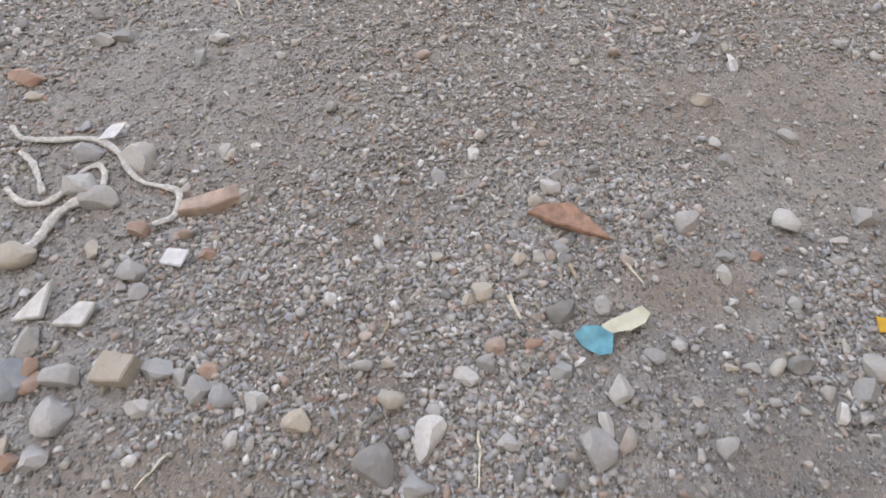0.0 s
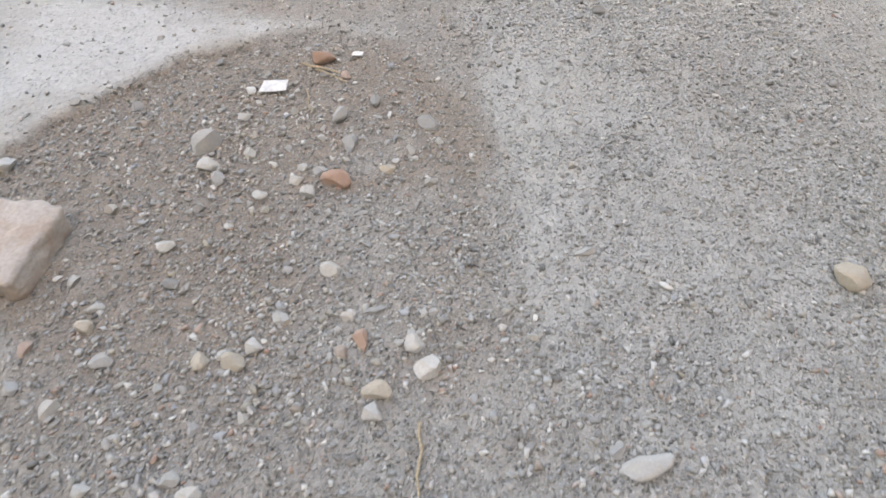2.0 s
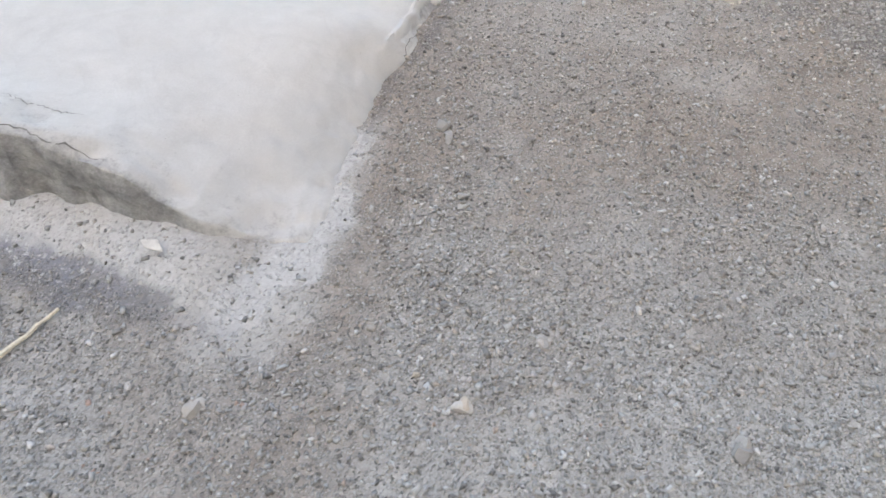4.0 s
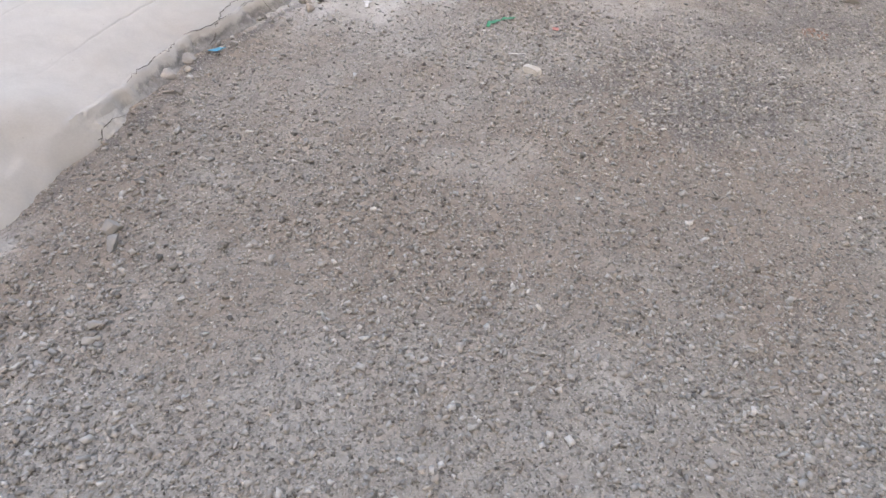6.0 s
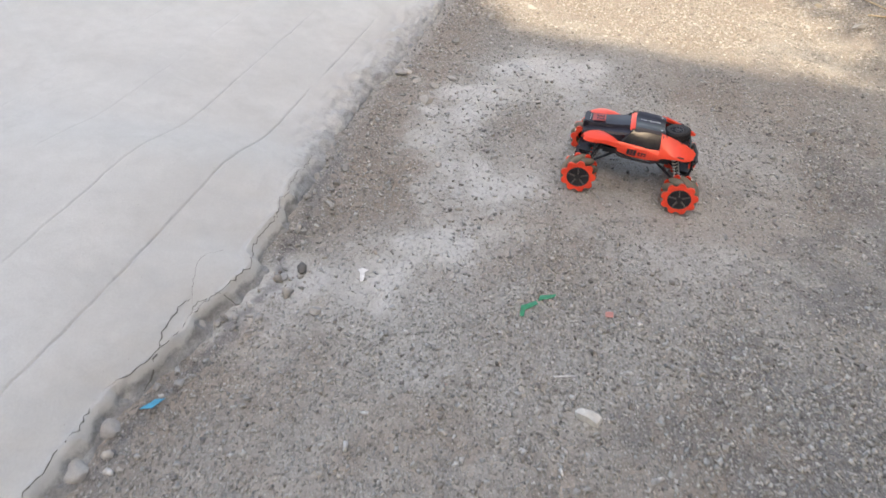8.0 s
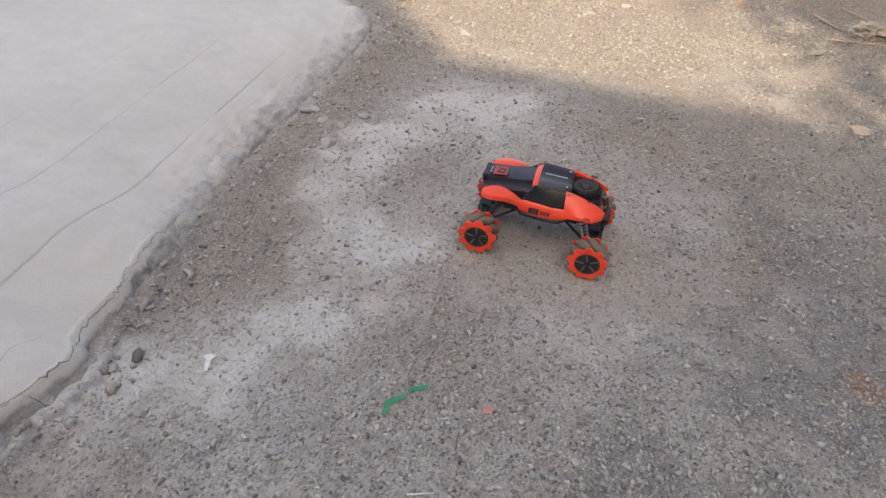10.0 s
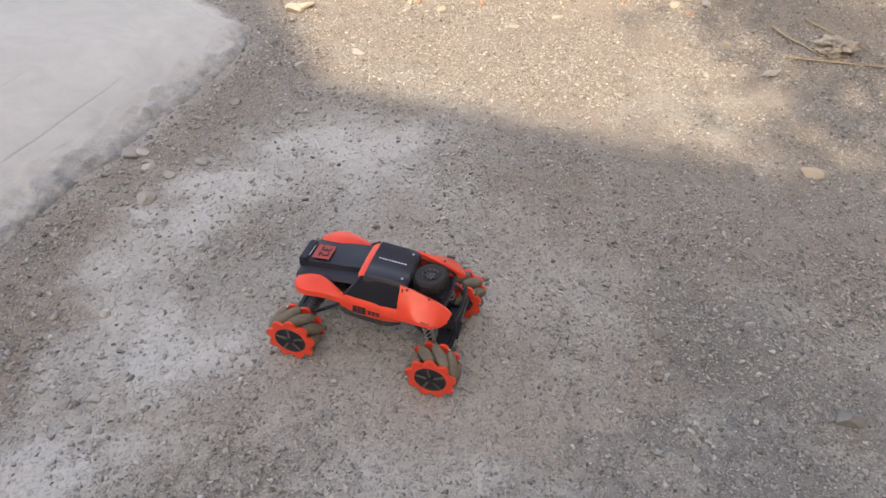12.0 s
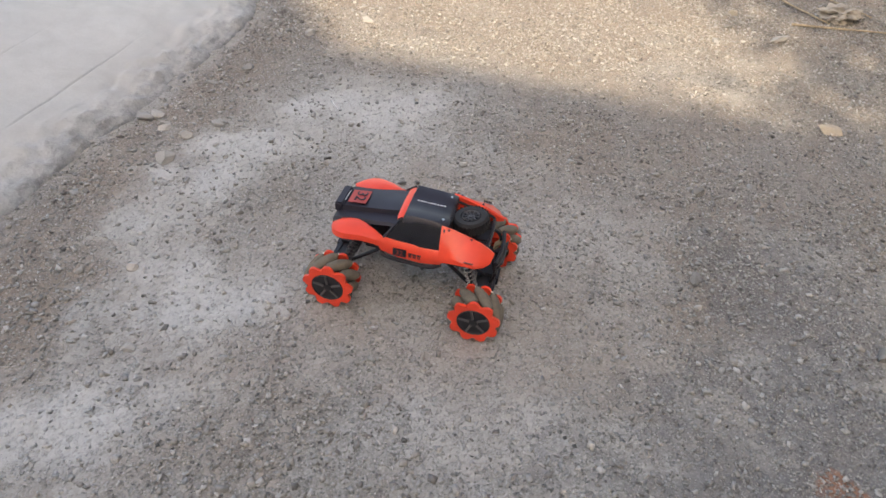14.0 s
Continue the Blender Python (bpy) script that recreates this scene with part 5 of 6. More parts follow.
shard("wrapper", 0.172, 0.352, [(-0.029, 0.004), (-0.020, -0.010), (-0.004, -0.022), (0.010, -0.018), (0.014, 0.004), (0.002, 0.012), (-0.016, 0.014)], 0.0012, M_SKY, "crumpled turquoise sweet wrapper on gravel", "wrapper", 0, (8, -5), 0.010, bend=0.006)
shard("wrapper", 0.198, 0.368, [(-0.034, -0.010), (0.006, -0.010), (0.022, -0.006), (0.033, 0.006), (0.026, 0.016), (0.010, 0.013), (-0.022, 0.004)], 0.0012, M_CREAM, "crumpled cream plastic wrapper on gravel", "wrapper", 8, (4, -9), 0.012, bend=0.006)
shard("scrap", 0.486, 0.369, [(-0.008, -0.010), (0.008, -0.008), (0.010, 0.008), (-0.006, 0.010)], 0.002, M_YELLOW, "tiny bright yellow scrap on gravel", "scrap", 0, (8, 8), 0.008, bend=0.003)
shard("paper_scrap", 0.454, 0.850, [(-0.006, -0.018), (0.004, -0.016), (0.008, 0.012), (-0.006, 0.020)], 0.002, M_PAPER, "narrow torn white scrap on gravel", "scrap", 0, (8, 12), 0.006, bend=0.002)
shard("plastic_scrap", -0.130, 2.950, [(-0.032, -0.014), (0.028, -0.018), (0.034, 0.014), (-0.020, 0.020)], 0.0030, M_PAPER, "white torn plastic label beside rubble", "scrap", 6, (8, -5), 0.010, bend=0.003)
shard("plastic_scrap", 0.042, 3.080, [(-0.014, -0.006), (0.012, -0.008), (0.014, 0.006), (-0.010, 0.008)], 0.003, M_PAPER, "small white plastic scrap beside rubble", "scrap", 0, (8, -5), 0.008)
shard("wrapper", 0.262, 3.358, [(-0.020, 0.002), (-0.004, -0.010), (0.016, -0.010), (0.006, 0.006), (-0.014, 0.012)], 0.0010, M_SKY, "thin turquoise wrapper strip on earth", "wrapper", -10, (5, 4), 0.007, bend=0.004)
shard("wrapper", 0.296, 3.344, [(-0.016, -0.001), (0.020, -0.006), (0.018, -0.002), (-0.014, 0.004)], 0.0010, M_CREAM, "white tail of a torn wrapper", "wrapper", -8, (3, 4), 0.007, bend=0.002)
shard("mortar_flake", -0.020, 3.850, [(-0.020, 0.006), (-0.010, -0.008), (0.018, -0.012), (0.008, 0.008)], 0.006, M_TILE, "white mortar flake on the slab foot", "flake", 0, (24, 4), 0.014)
shard("wrapper", 0.533, 4.785, [(-0.016, -0.010), (0.002, -0.006), (0.020, 0.012), (0.004, 0.010)], 0.0012, M_BLUE, "bright blue plastic scrap beside the slab edge", "wrapper", 0, (6, 6), 0.008, bend=0.004)
shard("plastic_strip", 1.190, 5.005, [(-0.018, -0.020), (-0.010, -0.022), (-0.004, -0.004), (0.024, 0.008), (0.022, 0.018), (-0.012, 0.004)], 0.0012, M_GREEN, "torn green plastic strip trodden into earth", "strip", 0, (4, 3), 0.006, bend=0.005)
shard("plastic_strip", 1.236, 5.030, [(-0.020, -0.006), (0.016, 0.002), (0.022, 0.010), (-0.012, 0.008)], 0.0012, M_GREEN, "torn green plastic strip trodden into earth", "strip", 0, (4, -3), 0.006, bend=0.004)
shard("plastic_scrap", 0.864, 5.104, [(-0.004, -0.020), (0.003, -0.018), (0.006, 0.006), (0.016, 0.014), (0.002, 0.018), (-0.010, 0.014), (-0.004, 0.006)], 0.0015, M_PAPER, "small forked white plastic scrap on cement dust", "scrap", 0, (4, 3), 0.006)
shard("scrap", 1.356, 4.988, [(-0.010, -0.006), (0.006, -0.008), (0.010, 0.006), (-0.006, 0.008)], 0.0015, plain("pink_scrap", (0.55, 0.25, 0.22), 0.7), "faded pink scrap trodden into earth", "scrap", 0, (4, 3), 0.004)


shard("dry_leaf", -0.255, 3.741, [(-0.016, -0.008), (-0.004, -0.010), (0.016, 0.004), (0.012, 0.012), (0.002, 0.006), (-0.012, 0.006)], 0.0012, plain("withered_leaf", (0.62, 0.55, 0.30), 0.8), "withered yellow leaf scrap on dusty earth", "leaf", 0, (6, 5), 0.006, bend=0.004)


def old_bag():
    bm = bmesh.new()
    bmesh.ops.create_icosphere(bm, subdivisions=5, radius=1)
    for v in bm.verts:
        n = noise.fractal(v.co * 2.2 + Vector((7, 2, 1)), 1, 2, 5)
        v.co = Vector((v.co.x * 0.080, v.co.y * 0.050, max(v.co.z, -0.35) * 0.028)) * (1 + 0.45 * n)
    return tagged(part("plastic_bag", bm, M_BAG, place=pose(3.17, 6.72, float(ground_z(3.17, 6.72)) + 0.02, 0, 0, 20)), "crumpled dusty plastic bag on sunlit earth", "bag")


old_bag()


def block():
    """The large worn brick block in the rubble."""
    bm = bmesh.new()
    bmesh.ops.create_cube(bm, size=2)
    bmesh.ops.subdivide_edges(bm, edges=list(bm.edges), cuts=15, use_grid_fill=True)
    for v in bm.verts:
        p = v.co / (abs(v.co.x) ** 7 + abs(v.co.y) ** 7 + abs(v.co.z) ** 7) ** (1 / 7)
        p = Vector((p.x * 0.066, p.y * 0.086, p.z * 0.032))
        v.co = p * (1 + 0.09 * noise.noise(p * 20)) + p.normalized() * (0.006 * noise.noise(p * 55) + 0.003 * noise.noise(p * 130))
    m = Mat("pale_pink_brick", 0.92)
    n, g = m.noise(16, 4), m.noise(150, 5)
    c = m.mix(m.ramp(n, 0.42, 0.58), (0.47, 0.38, 0.325), (0.52, 0.475, 0.44))
    m.colour(m.mix(m.ramp(g, 0.35, 0.7, 0.4, 0.0), c, (0.30, 0.22, 0.17)))
    m.bump(g, 0.003, 0.7)
    return tagged(part("brick_block", bm, m.m, place=pose(-0.488, 2.48, float(ground_z(-0.488, 2.48)) + 0.020, 2, -2, -8)), "large worn pinkish brick block in rubble", "brick")


block()


slab_mesh = bpy.data.objects["pavement"].data
SLAB = BVHTree.FromPolygons([v.co[:] for v in slab_mesh.vertices], [p.vertices[:] for p in slab_mesh.polygons])


def crack(name, pts, w):
    """A dark hairline break in the slab."""
    bm = bmesh.new()
    line = curve_points([(x, y, 0) for x, y in pts], 5)
    rows = []
    for k, p in enumerate(line):
        way = (line[min(k + 1, len(line) - 1)] - line[max(k - 1, 0)]).normalized()
        side = Vector((-way.y, way.x, 0)) * w * (0.3 + 0.9 * abs(noise.noise((k * 0.6, p.x * 9, p.y * 9)))) * min(1.0, 0.15 + 6 * k / len(line) * (1 - k / len(line)))
        jog = Vector((way.y, -way.x, 0)) * 0.006 * noise.noise((k * 0.9, 3, p.y * 5))
        row = []
        for q in (p + jog + side, p + jog - side):
            hit = SLAB.ray_cast(Vector((q.x, q.y, 1.0)), Vector((0, 0, -1)))[0]
            row.append(bm.verts.new((q.x, q.y, (hit.z if hit else 0.0) + 0.0012)))
        rows.append(row)
    for a, b in zip(rows, rows[1:]):
        bm.faces.new((a[0], a[1], b[1], b[0]))
    return part(name, bm, M_CRACK, bpy.data.objects["pavement"], "jagged dark crack")


crack("crack", [(0.514, 4.813), (0.526, 4.868), (0.526, 4.913), (0.541, 4.970), (0.556, 4.993)], 0.0021)
crack("crack", [(0.560, 4.983), (0.556, 5.023), (0.556, 5.078), (0.593, 5.127)], 0.0005)
crack("crack", [(0.564, 4.951), (0.565, 4.985), (0.596, 5.006), (0.639, 5.012)], 0.0011)
crack("crack", [(0.452, 4.582), (0.410, 4.522), (0.387, 4.478), (0.384, 4.440), (0.372, 4.400)], 0.0012)


# the long split along the border, and breaks along the front lip
for y0, y1, w in ((4.58, 4.98, 0.0016), (4.96, 5.30, 0.0013), (5.27, 5.52, 0.0010)):
    crack("crack", [(float(edge_x(y) - brow(y)) - 0.012, float(y)) for y in np.linspace(y0, y1, 12)], w)
for x0, x1, in_, w in ((-0.95, -0.42, 0.030, 0.0022), (-0.46, -0.10, 0.022, 0.0016), (-0.62, -0.28, 0.065, 0.0012), (-0.30, -0.16, 0.10, 0.0014)):
    crack("crack", [(float(x), float(front_y(x)) + in_ + 0.018 * noise.noise((x * 19, in_ * 90, 2))) for x in np.linspace(x0, x1, 9)], w)


# ---------------------------------------------------------------- the toy car
M_ORANGE = plain("orange_plastic", (0.90, 0.072, 0.036), 0.36, vary=0.06, scale=40)
M_BLACK = plain("black_plastic", (0.016, 0.015, 0.020), 0.45, vary=0.25, scale=60)
M_SHELL = plain("dark_violet_black_shell", (0.018, 0.015, 0.025), 0.42, vary=0.15, scale=30)
M_RUBBER = plain("black_tyre_rubber", (0.020, 0.018, 0.020), 0.75, vary=0.2, scale=120)
M_ROLLER = plain("olive_grey_roller_rubber", (0.16, 0.138, 0.108), 0.8, vary=0.22, scale=90, relief=0.0006)
M_STEEL = plain("bright_steel", (0.62, 0.61, 0.60), 0.3, 1.0, vary=0.1)
M_WINDOW = plain("smoked_window", (0.010, 0.009, 0.014), 0.12, vary=0.1)
M_MARK = plain("white_print", (0.75, 0.75, 0.76), 0.6, vary=0.05)
M_RED = plain("red_decal", (0.40, 0.055, 0.045), 0.5, vary=0.08)
M_GREYPLATE = plain("dark_grey_plate", (0.055, 0.052, 0.060), 0.5, vary=0.15)

M_SPOKE = plain("grey_hub_plastic", (0.10, 0.095, 0.10), 0.35, vary=0.2)

MM = 0.001
car = tagged(new("toy_car"), "orange and black toy buggy with roller wheels on gravel", "toy car")
CAR_AT = (1.539, 5.468)
car.matrix_basis = pose(CAR_AT[0], CAR_AT[1], float(ground_z(*CAR_AT)) + 0.003, 0, 0, 69.0)


FORM = [1.0, 1.0, 0.0, 1.0, 0.0]      # how a piece of the shell is laid: width, length and its shift, height and its lift


def mm(x, y, z):
    return Vector((x * FORM[0], y * FORM[1] + FORM[2], z * FORM[3] + FORM[4])) * MM


def unshaped(x, y, z):
    return Vector((x, y, z)) * MM


def box(bm, cx, cy, cz, sx, sy, sz, bevel=2.0, turn=None):
    got = bmesh.ops.create_cube(bm, size=1)
    vs = got["verts"]
    m = Matrix.Translation(mm(cx, cy, cz)) @ (turn or Matrix()) @ Matrix.Diagonal((sx * MM, sy * MM, sz * MM, 1))
    bmesh.ops.transform(bm, matrix=m, verts=vs)
    if bevel:
        es = list({e for v in vs for e in v.link_edges})
        bmesh.ops.bevel(bm, geom=es, offset=bevel * MM, segments=2, affect="EDGES")


def loft(bm, rows, thick=0.0):
    """A skin over rows of points in millimetres."""
    vs = [[bm.verts.new(mm(*p)) for p in r] for r in rows]
    fs = []
    for a, b in zip(vs, vs[1:]):
        for k in range(len(a) - 1):
            fs.append(bm.faces.new((a[k], a[k + 1], b[k + 1], b[k])))
    if thick:
        bmesh.ops.recalc_face_normals(bm, faces=fs)
        bmesh.ops.solidify(bm, geom=fs, thickness=thick * MM)
    return fs


def lathe(bm, profile, m, sides=28, ends=True):
    """Turns (radius, along) pairs in millimetres round the x axis, then places them by m."""
    rings = []
    for r, h in profile:
        rings.append([bm.verts.new(m @ unshaped(h, r * math.cos(a), r * math.sin(a))) for a in (2 * math.pi * j / sides for j in range(sides))])
    for a, b in zip(rings, rings[1:]):
        for j in range(sides):
            bm.faces.new((a[j], a[(j + 1) % sides], b[(j + 1) % sides], b[j]))
    for ring in (rings[0][::-1], rings[-1]):
        if ends and profile[0][0] > 0.01:
            bm.faces.new(ring)


def pipe(bm, pts, r, sides=8, n=6):
    tube(bm, curve_points([mm(*p) for p in pts], n), r * MM, sides)


def lobed(bm, x, r, depth, n, thick, m, phase):
    """A star-shaped disc with n rounded notches."""
    ring, k = [], n * 10
    for j in range(k):
        a = 2 * math.pi * j / k
        w = math.cos(n * a + phase)
        ring.append((r - depth * (0.5 - 0.5 * w) ** 1.5, a))
    rows = []
    for h in (x - thick / 2, x + thick / 2):
        rows.append([bm.verts.new(m @ unshaped(h, q * math.cos(a), q * math.sin(a))) for q, a in ring])
    inner = [[bm.verts.new(m @ unshaped(h, 27 * math.cos(a), 27 * math.sin(a))) for q, a in ring] for h in (x - thick / 2, x + thick / 2)]
    for j in range(k):
        i = (j + 1) % k
        bm.faces.new((rows[0][j], rows[0][i], rows[1][i], rows[1][j]))
        bm.faces.new((inner[0][j], inner[0][i], rows[0][i], rows[0][j]))
        bm.faces.new((inner[1][j], inner[1][i], rows[1][i], rows[1][j]))
        bm.faces.new((inner[0][j], inner[0][i], inner[1][i], inner[1][j]))


def wheel(cx, cy, side, slant, spin):
    """A wheel with slanted rollers between two toothed orange plates. side: +1 where its outer face looks to +x."""
    w = new("wheel")
    w.parent = car
    w.matrix_basis = pose(cx * MM, cy * MM, 45 * MM, spin, 0, 0)
    tagged(w, "orange roller wheel with olive rubber rollers")
    flat = Matrix()
    for x, name in ((side * 20, "outer_plate"), (-side * 20, "inner_plate")):
        bm = bmesh.new()
        lobed(bm, x, 43, 8, 9, 5, flat, 0.0 if x * side > 0 else math.pi)
        part(name, bm, M_ORANGE, w, soft=True)
    bm = bmesh.new()
    lathe(bm, [(28, side * 16), (28, side * 21), (26.5, side * 23.4), (24.5, side * 21.5), (8, side * 20.5), (7, side * 23.5), (3, side * 24), (0.1, side * 24)], flat, 30)
    part("hub", bm, M_BLACK, w, "black hub disc")
    bm = bmesh.new()
    for k in range(5):
        t = Matrix.Rotation(2 * math.pi * k / 5, 4, "X")
        got = bmesh.ops.create_cube(bm, size=1)
        bmesh.ops.transform(bm, matrix=t @ Matrix.Translation(unshaped(side * 22, 15.5, 0)) @ Matrix.Diagonal((3 * MM, 19 * MM, 3.2 * MM, 1)), verts=got["verts"])
    part("hub_spokes", bm, M_SPOKE, w, "grey five-armed hub cap")
    bm = bmesh.new()
    lathe(bm, [(0.1, -side * 24), (17, -side * 23), (17, side * 19), (0.1, side * 20)], flat, 20)
    part("drum", bm, M_ORANGE, w)
    base = None
    for k in range(9):
        a = 2 * math.pi * (k + 0.5) / 9
        m = Matrix.Rotation(a, 4, "X") @ Matrix.Translation(unshaped(0, 35, 0)) @ Matrix.Rotation(radians(slant * 42), 4, "Y")
        if base is None:
            bm = bmesh.new()
            prof = [(0.1, -25), (2.2, -25), (2.2, -22.5), (5.8, -22), (8.2, -15), (9.6, -6), (10, 0), (9.6, 6), (8.2, 15), (5.8, 22), (2.2, 22.5), (2.2, 25), (0.1, 25)]
            lathe(bm, prof, flat, 14)
            ob = part("roller", bm, M_ROLLER, w, "olive-grey rubber roller")
            base = ob
        else:
            ob = new("roller", base.data)
            ob.parent = w
            tagged(ob, "olive-grey rubber roller")
        ob.matrix_basis = m
        cap = new("axle_pin", pin_mesh())
        cap.parent = w
        cap.matrix_basis = m
    return w


PIN = []


def pin_mesh():
    if not PIN:
        bm = bmesh.new()
        lathe(bm, [(0.1, -27), (1.9, -27), (1.9, 27), (0.1, 27)], Matrix(), 8)
        me = bpy.data.meshes.new("axle_pin")
        bm.to_mesh(me)
        bm.free()
        me.materials.append(M_STEEL)
        PIN.append(me)
    return PIN[0]


TRACK, BASE = 92, 122
wheel(-TRACK, BASE, -1, -1, 10)
wheel(TRACK, BASE, 1, 1, 24)
wheel(-TRACK, -BASE, -1, 1, 4)
wheel(TRACK, -BASE, 1, -1, 17)


def mirror_rows(rows, s):
    return [[(s * x, y, z) for x, y, z in r] for r in rows]


FORM[:] = [0.90, 0.88, 6.0, 0.92, 29.0]
# bonnet with its raised middle
bm = bmesh.new()
rows = []
for y, half, z, drop in ((151, 46, 106, 2), (149, 50, 119, 5), (140, 52, 125, 6), (118, 50, 128, 6), (92, 50, 131, 6), (62, 54, 135, 6), (40, 54, 139, 6), (24, 58, 142, 8)):
    r = []
    for s in (-1, 1):
        seg = [(half, z - drop - 5), (half * 0.92, z - drop), (28, z - drop + 1), (25, z + 3), (8, z + 4)]
        r += [(s * a, y, b) for a, b in (seg if s < 0 else seg[::-1])]
    rows.append(r)
loft(bm, rows, 2.0)
bonnet = part("bonnet", bm, M_SHELL, car, "dark glossy bonnet")
bm = bmesh.new()
box(bm, 0, 145, 123, 52, 14, 19, 2.5)
part("scoop_lip", bm, M_SHELL, bonnet)

# number square on the bonnet
bm = bmesh.new()
loft(bm, [[(-19, 131, 133.4), (19, 131, 133.4)], [(-19, 96, 137.6), (19, 96, 137.6)]], 0.5)
badge = part("number_square", bm, M_RED, bonnet, "red number square")


def lettering(text, size, m, mat, parent, name="lettering"):
    cu = bpy.data.curves.new(name, "FONT")
    cu.body, cu.size, cu.align_x, cu.align_y, cu.extrude = text, size * MM, "CENTER", "CENTER", 0.0003
    tmp = new("tmp", cu)
    me = bpy.data.meshes.new_from_object(tmp)
    bpy.data.objects.remove(tmp)
    bpy.data.curves.remove(cu)
    me.materials.append(mat)
    ob = new(name, me)
    ob.parent = parent
    ob.matrix_basis = m
    return ob


lettering("32", 26, Matrix.Translation(mm(0, 112, 137.0)) @ pose(0, 0, 0, -6.5, 0, 0) @ pose(0, 0, 0, 0, 0, 180), M_SHELL, badge)
bm = bmesh.new()
for k in range(9):
    box(bm, -14 + k * 3.5, 137, 132.6, 2.1, 1.3, 0.8, 0, Matrix.Rotation(radians(-6), 4, "X"))
part("lettering_bars", bm, M_MARK, bonnet)

# windscreen header, roof, windows
bm = bmesh.new()
loft(bm, [[(-46, 27, 141), (-40, 28, 144), (0, 29, 145), (40, 28, 144), (46, 27, 141)], [(-46, 21, 147), (-40, 20, 150.5), (0, 20, 151), (40, 20, 150.5), (46, 21, 147)],
          [(-46, 8, 147), (-40, 8, 150.5), (0, 8, 151), (40, 8, 150.5), (46, 8, 147)]], 2.0)
part("windscreen_header", bm, M_ORANGE, car, "orange band over the windscreen")
bm = bmesh.new()
rows = []
for y, dz in ((15, -1), (13, 1), (-10, 1.5), (-40, 0.5), (-63, -1.5), (-66, -4)):
    r = []
    for s in (-1, 1):
        seg = [(54, 142), (51, 148.5), (46, 152.5), (26, 152.5), (22, 150.5), (6, 150.5)]
        r += [(s * a * (1 - 0.0006 * (15 - y)), y + (2 if a < 24 else 0), b + dz) for a, b in (seg if s < 0 else seg[::-1])]
    rows.append(r)
loft(bm, rows, 2.0)
roof = part("roof", bm, M_SHELL, car, "dark ridged roof panel")
bm = bmesh.new()
for k in range(9):
    box(bm, 4, 2 - k * 6.2, 151.9 - 0.02 * k, 2.0, 4.4 if k % 3 else 2.6, 0.8, 0)
part("lettering_bars", bm, M_MARK, roof)
bm = bmesh.new()
for x in (-34, 34):
    lathe(bm, [(0.1, 0), (2.2, 0), (2.2, 1.2), (0.1, 1.4)], Matrix.Translation(mm(x, -54, 151.5)) @ Matrix.Rotation(radians(-90), 4, "Y"), 10)
part("screws", bm, M_STEEL, roof)
for s in (-1, 1):
    bm = bmesh.new()
    loft(bm, mirror_rows([[(50, 20, 146), (61, 33, 131), (72, 43, 116)], [(52, -24, 148), (66, -24, 131), (75, -24, 113)], [(52, -62, 146), (65, -68, 130), (74, -70, 114)]], s), 1.5)
    win = part("side_window", bm, M_WINDOW, car, "dark smoked side window")
    for a, b in (((51, 20, 146), (73, 44, 116)), ((53, -61, 147), (75, -70, 114))):
        bm = bmesh.new()
        pipe(bm, [(s * a[0], a[1], a[2]), (s * b[0], b[1], b[2])], 2.0, 6, 2)
        part("window_pillar", bm, M_SHELL, win)

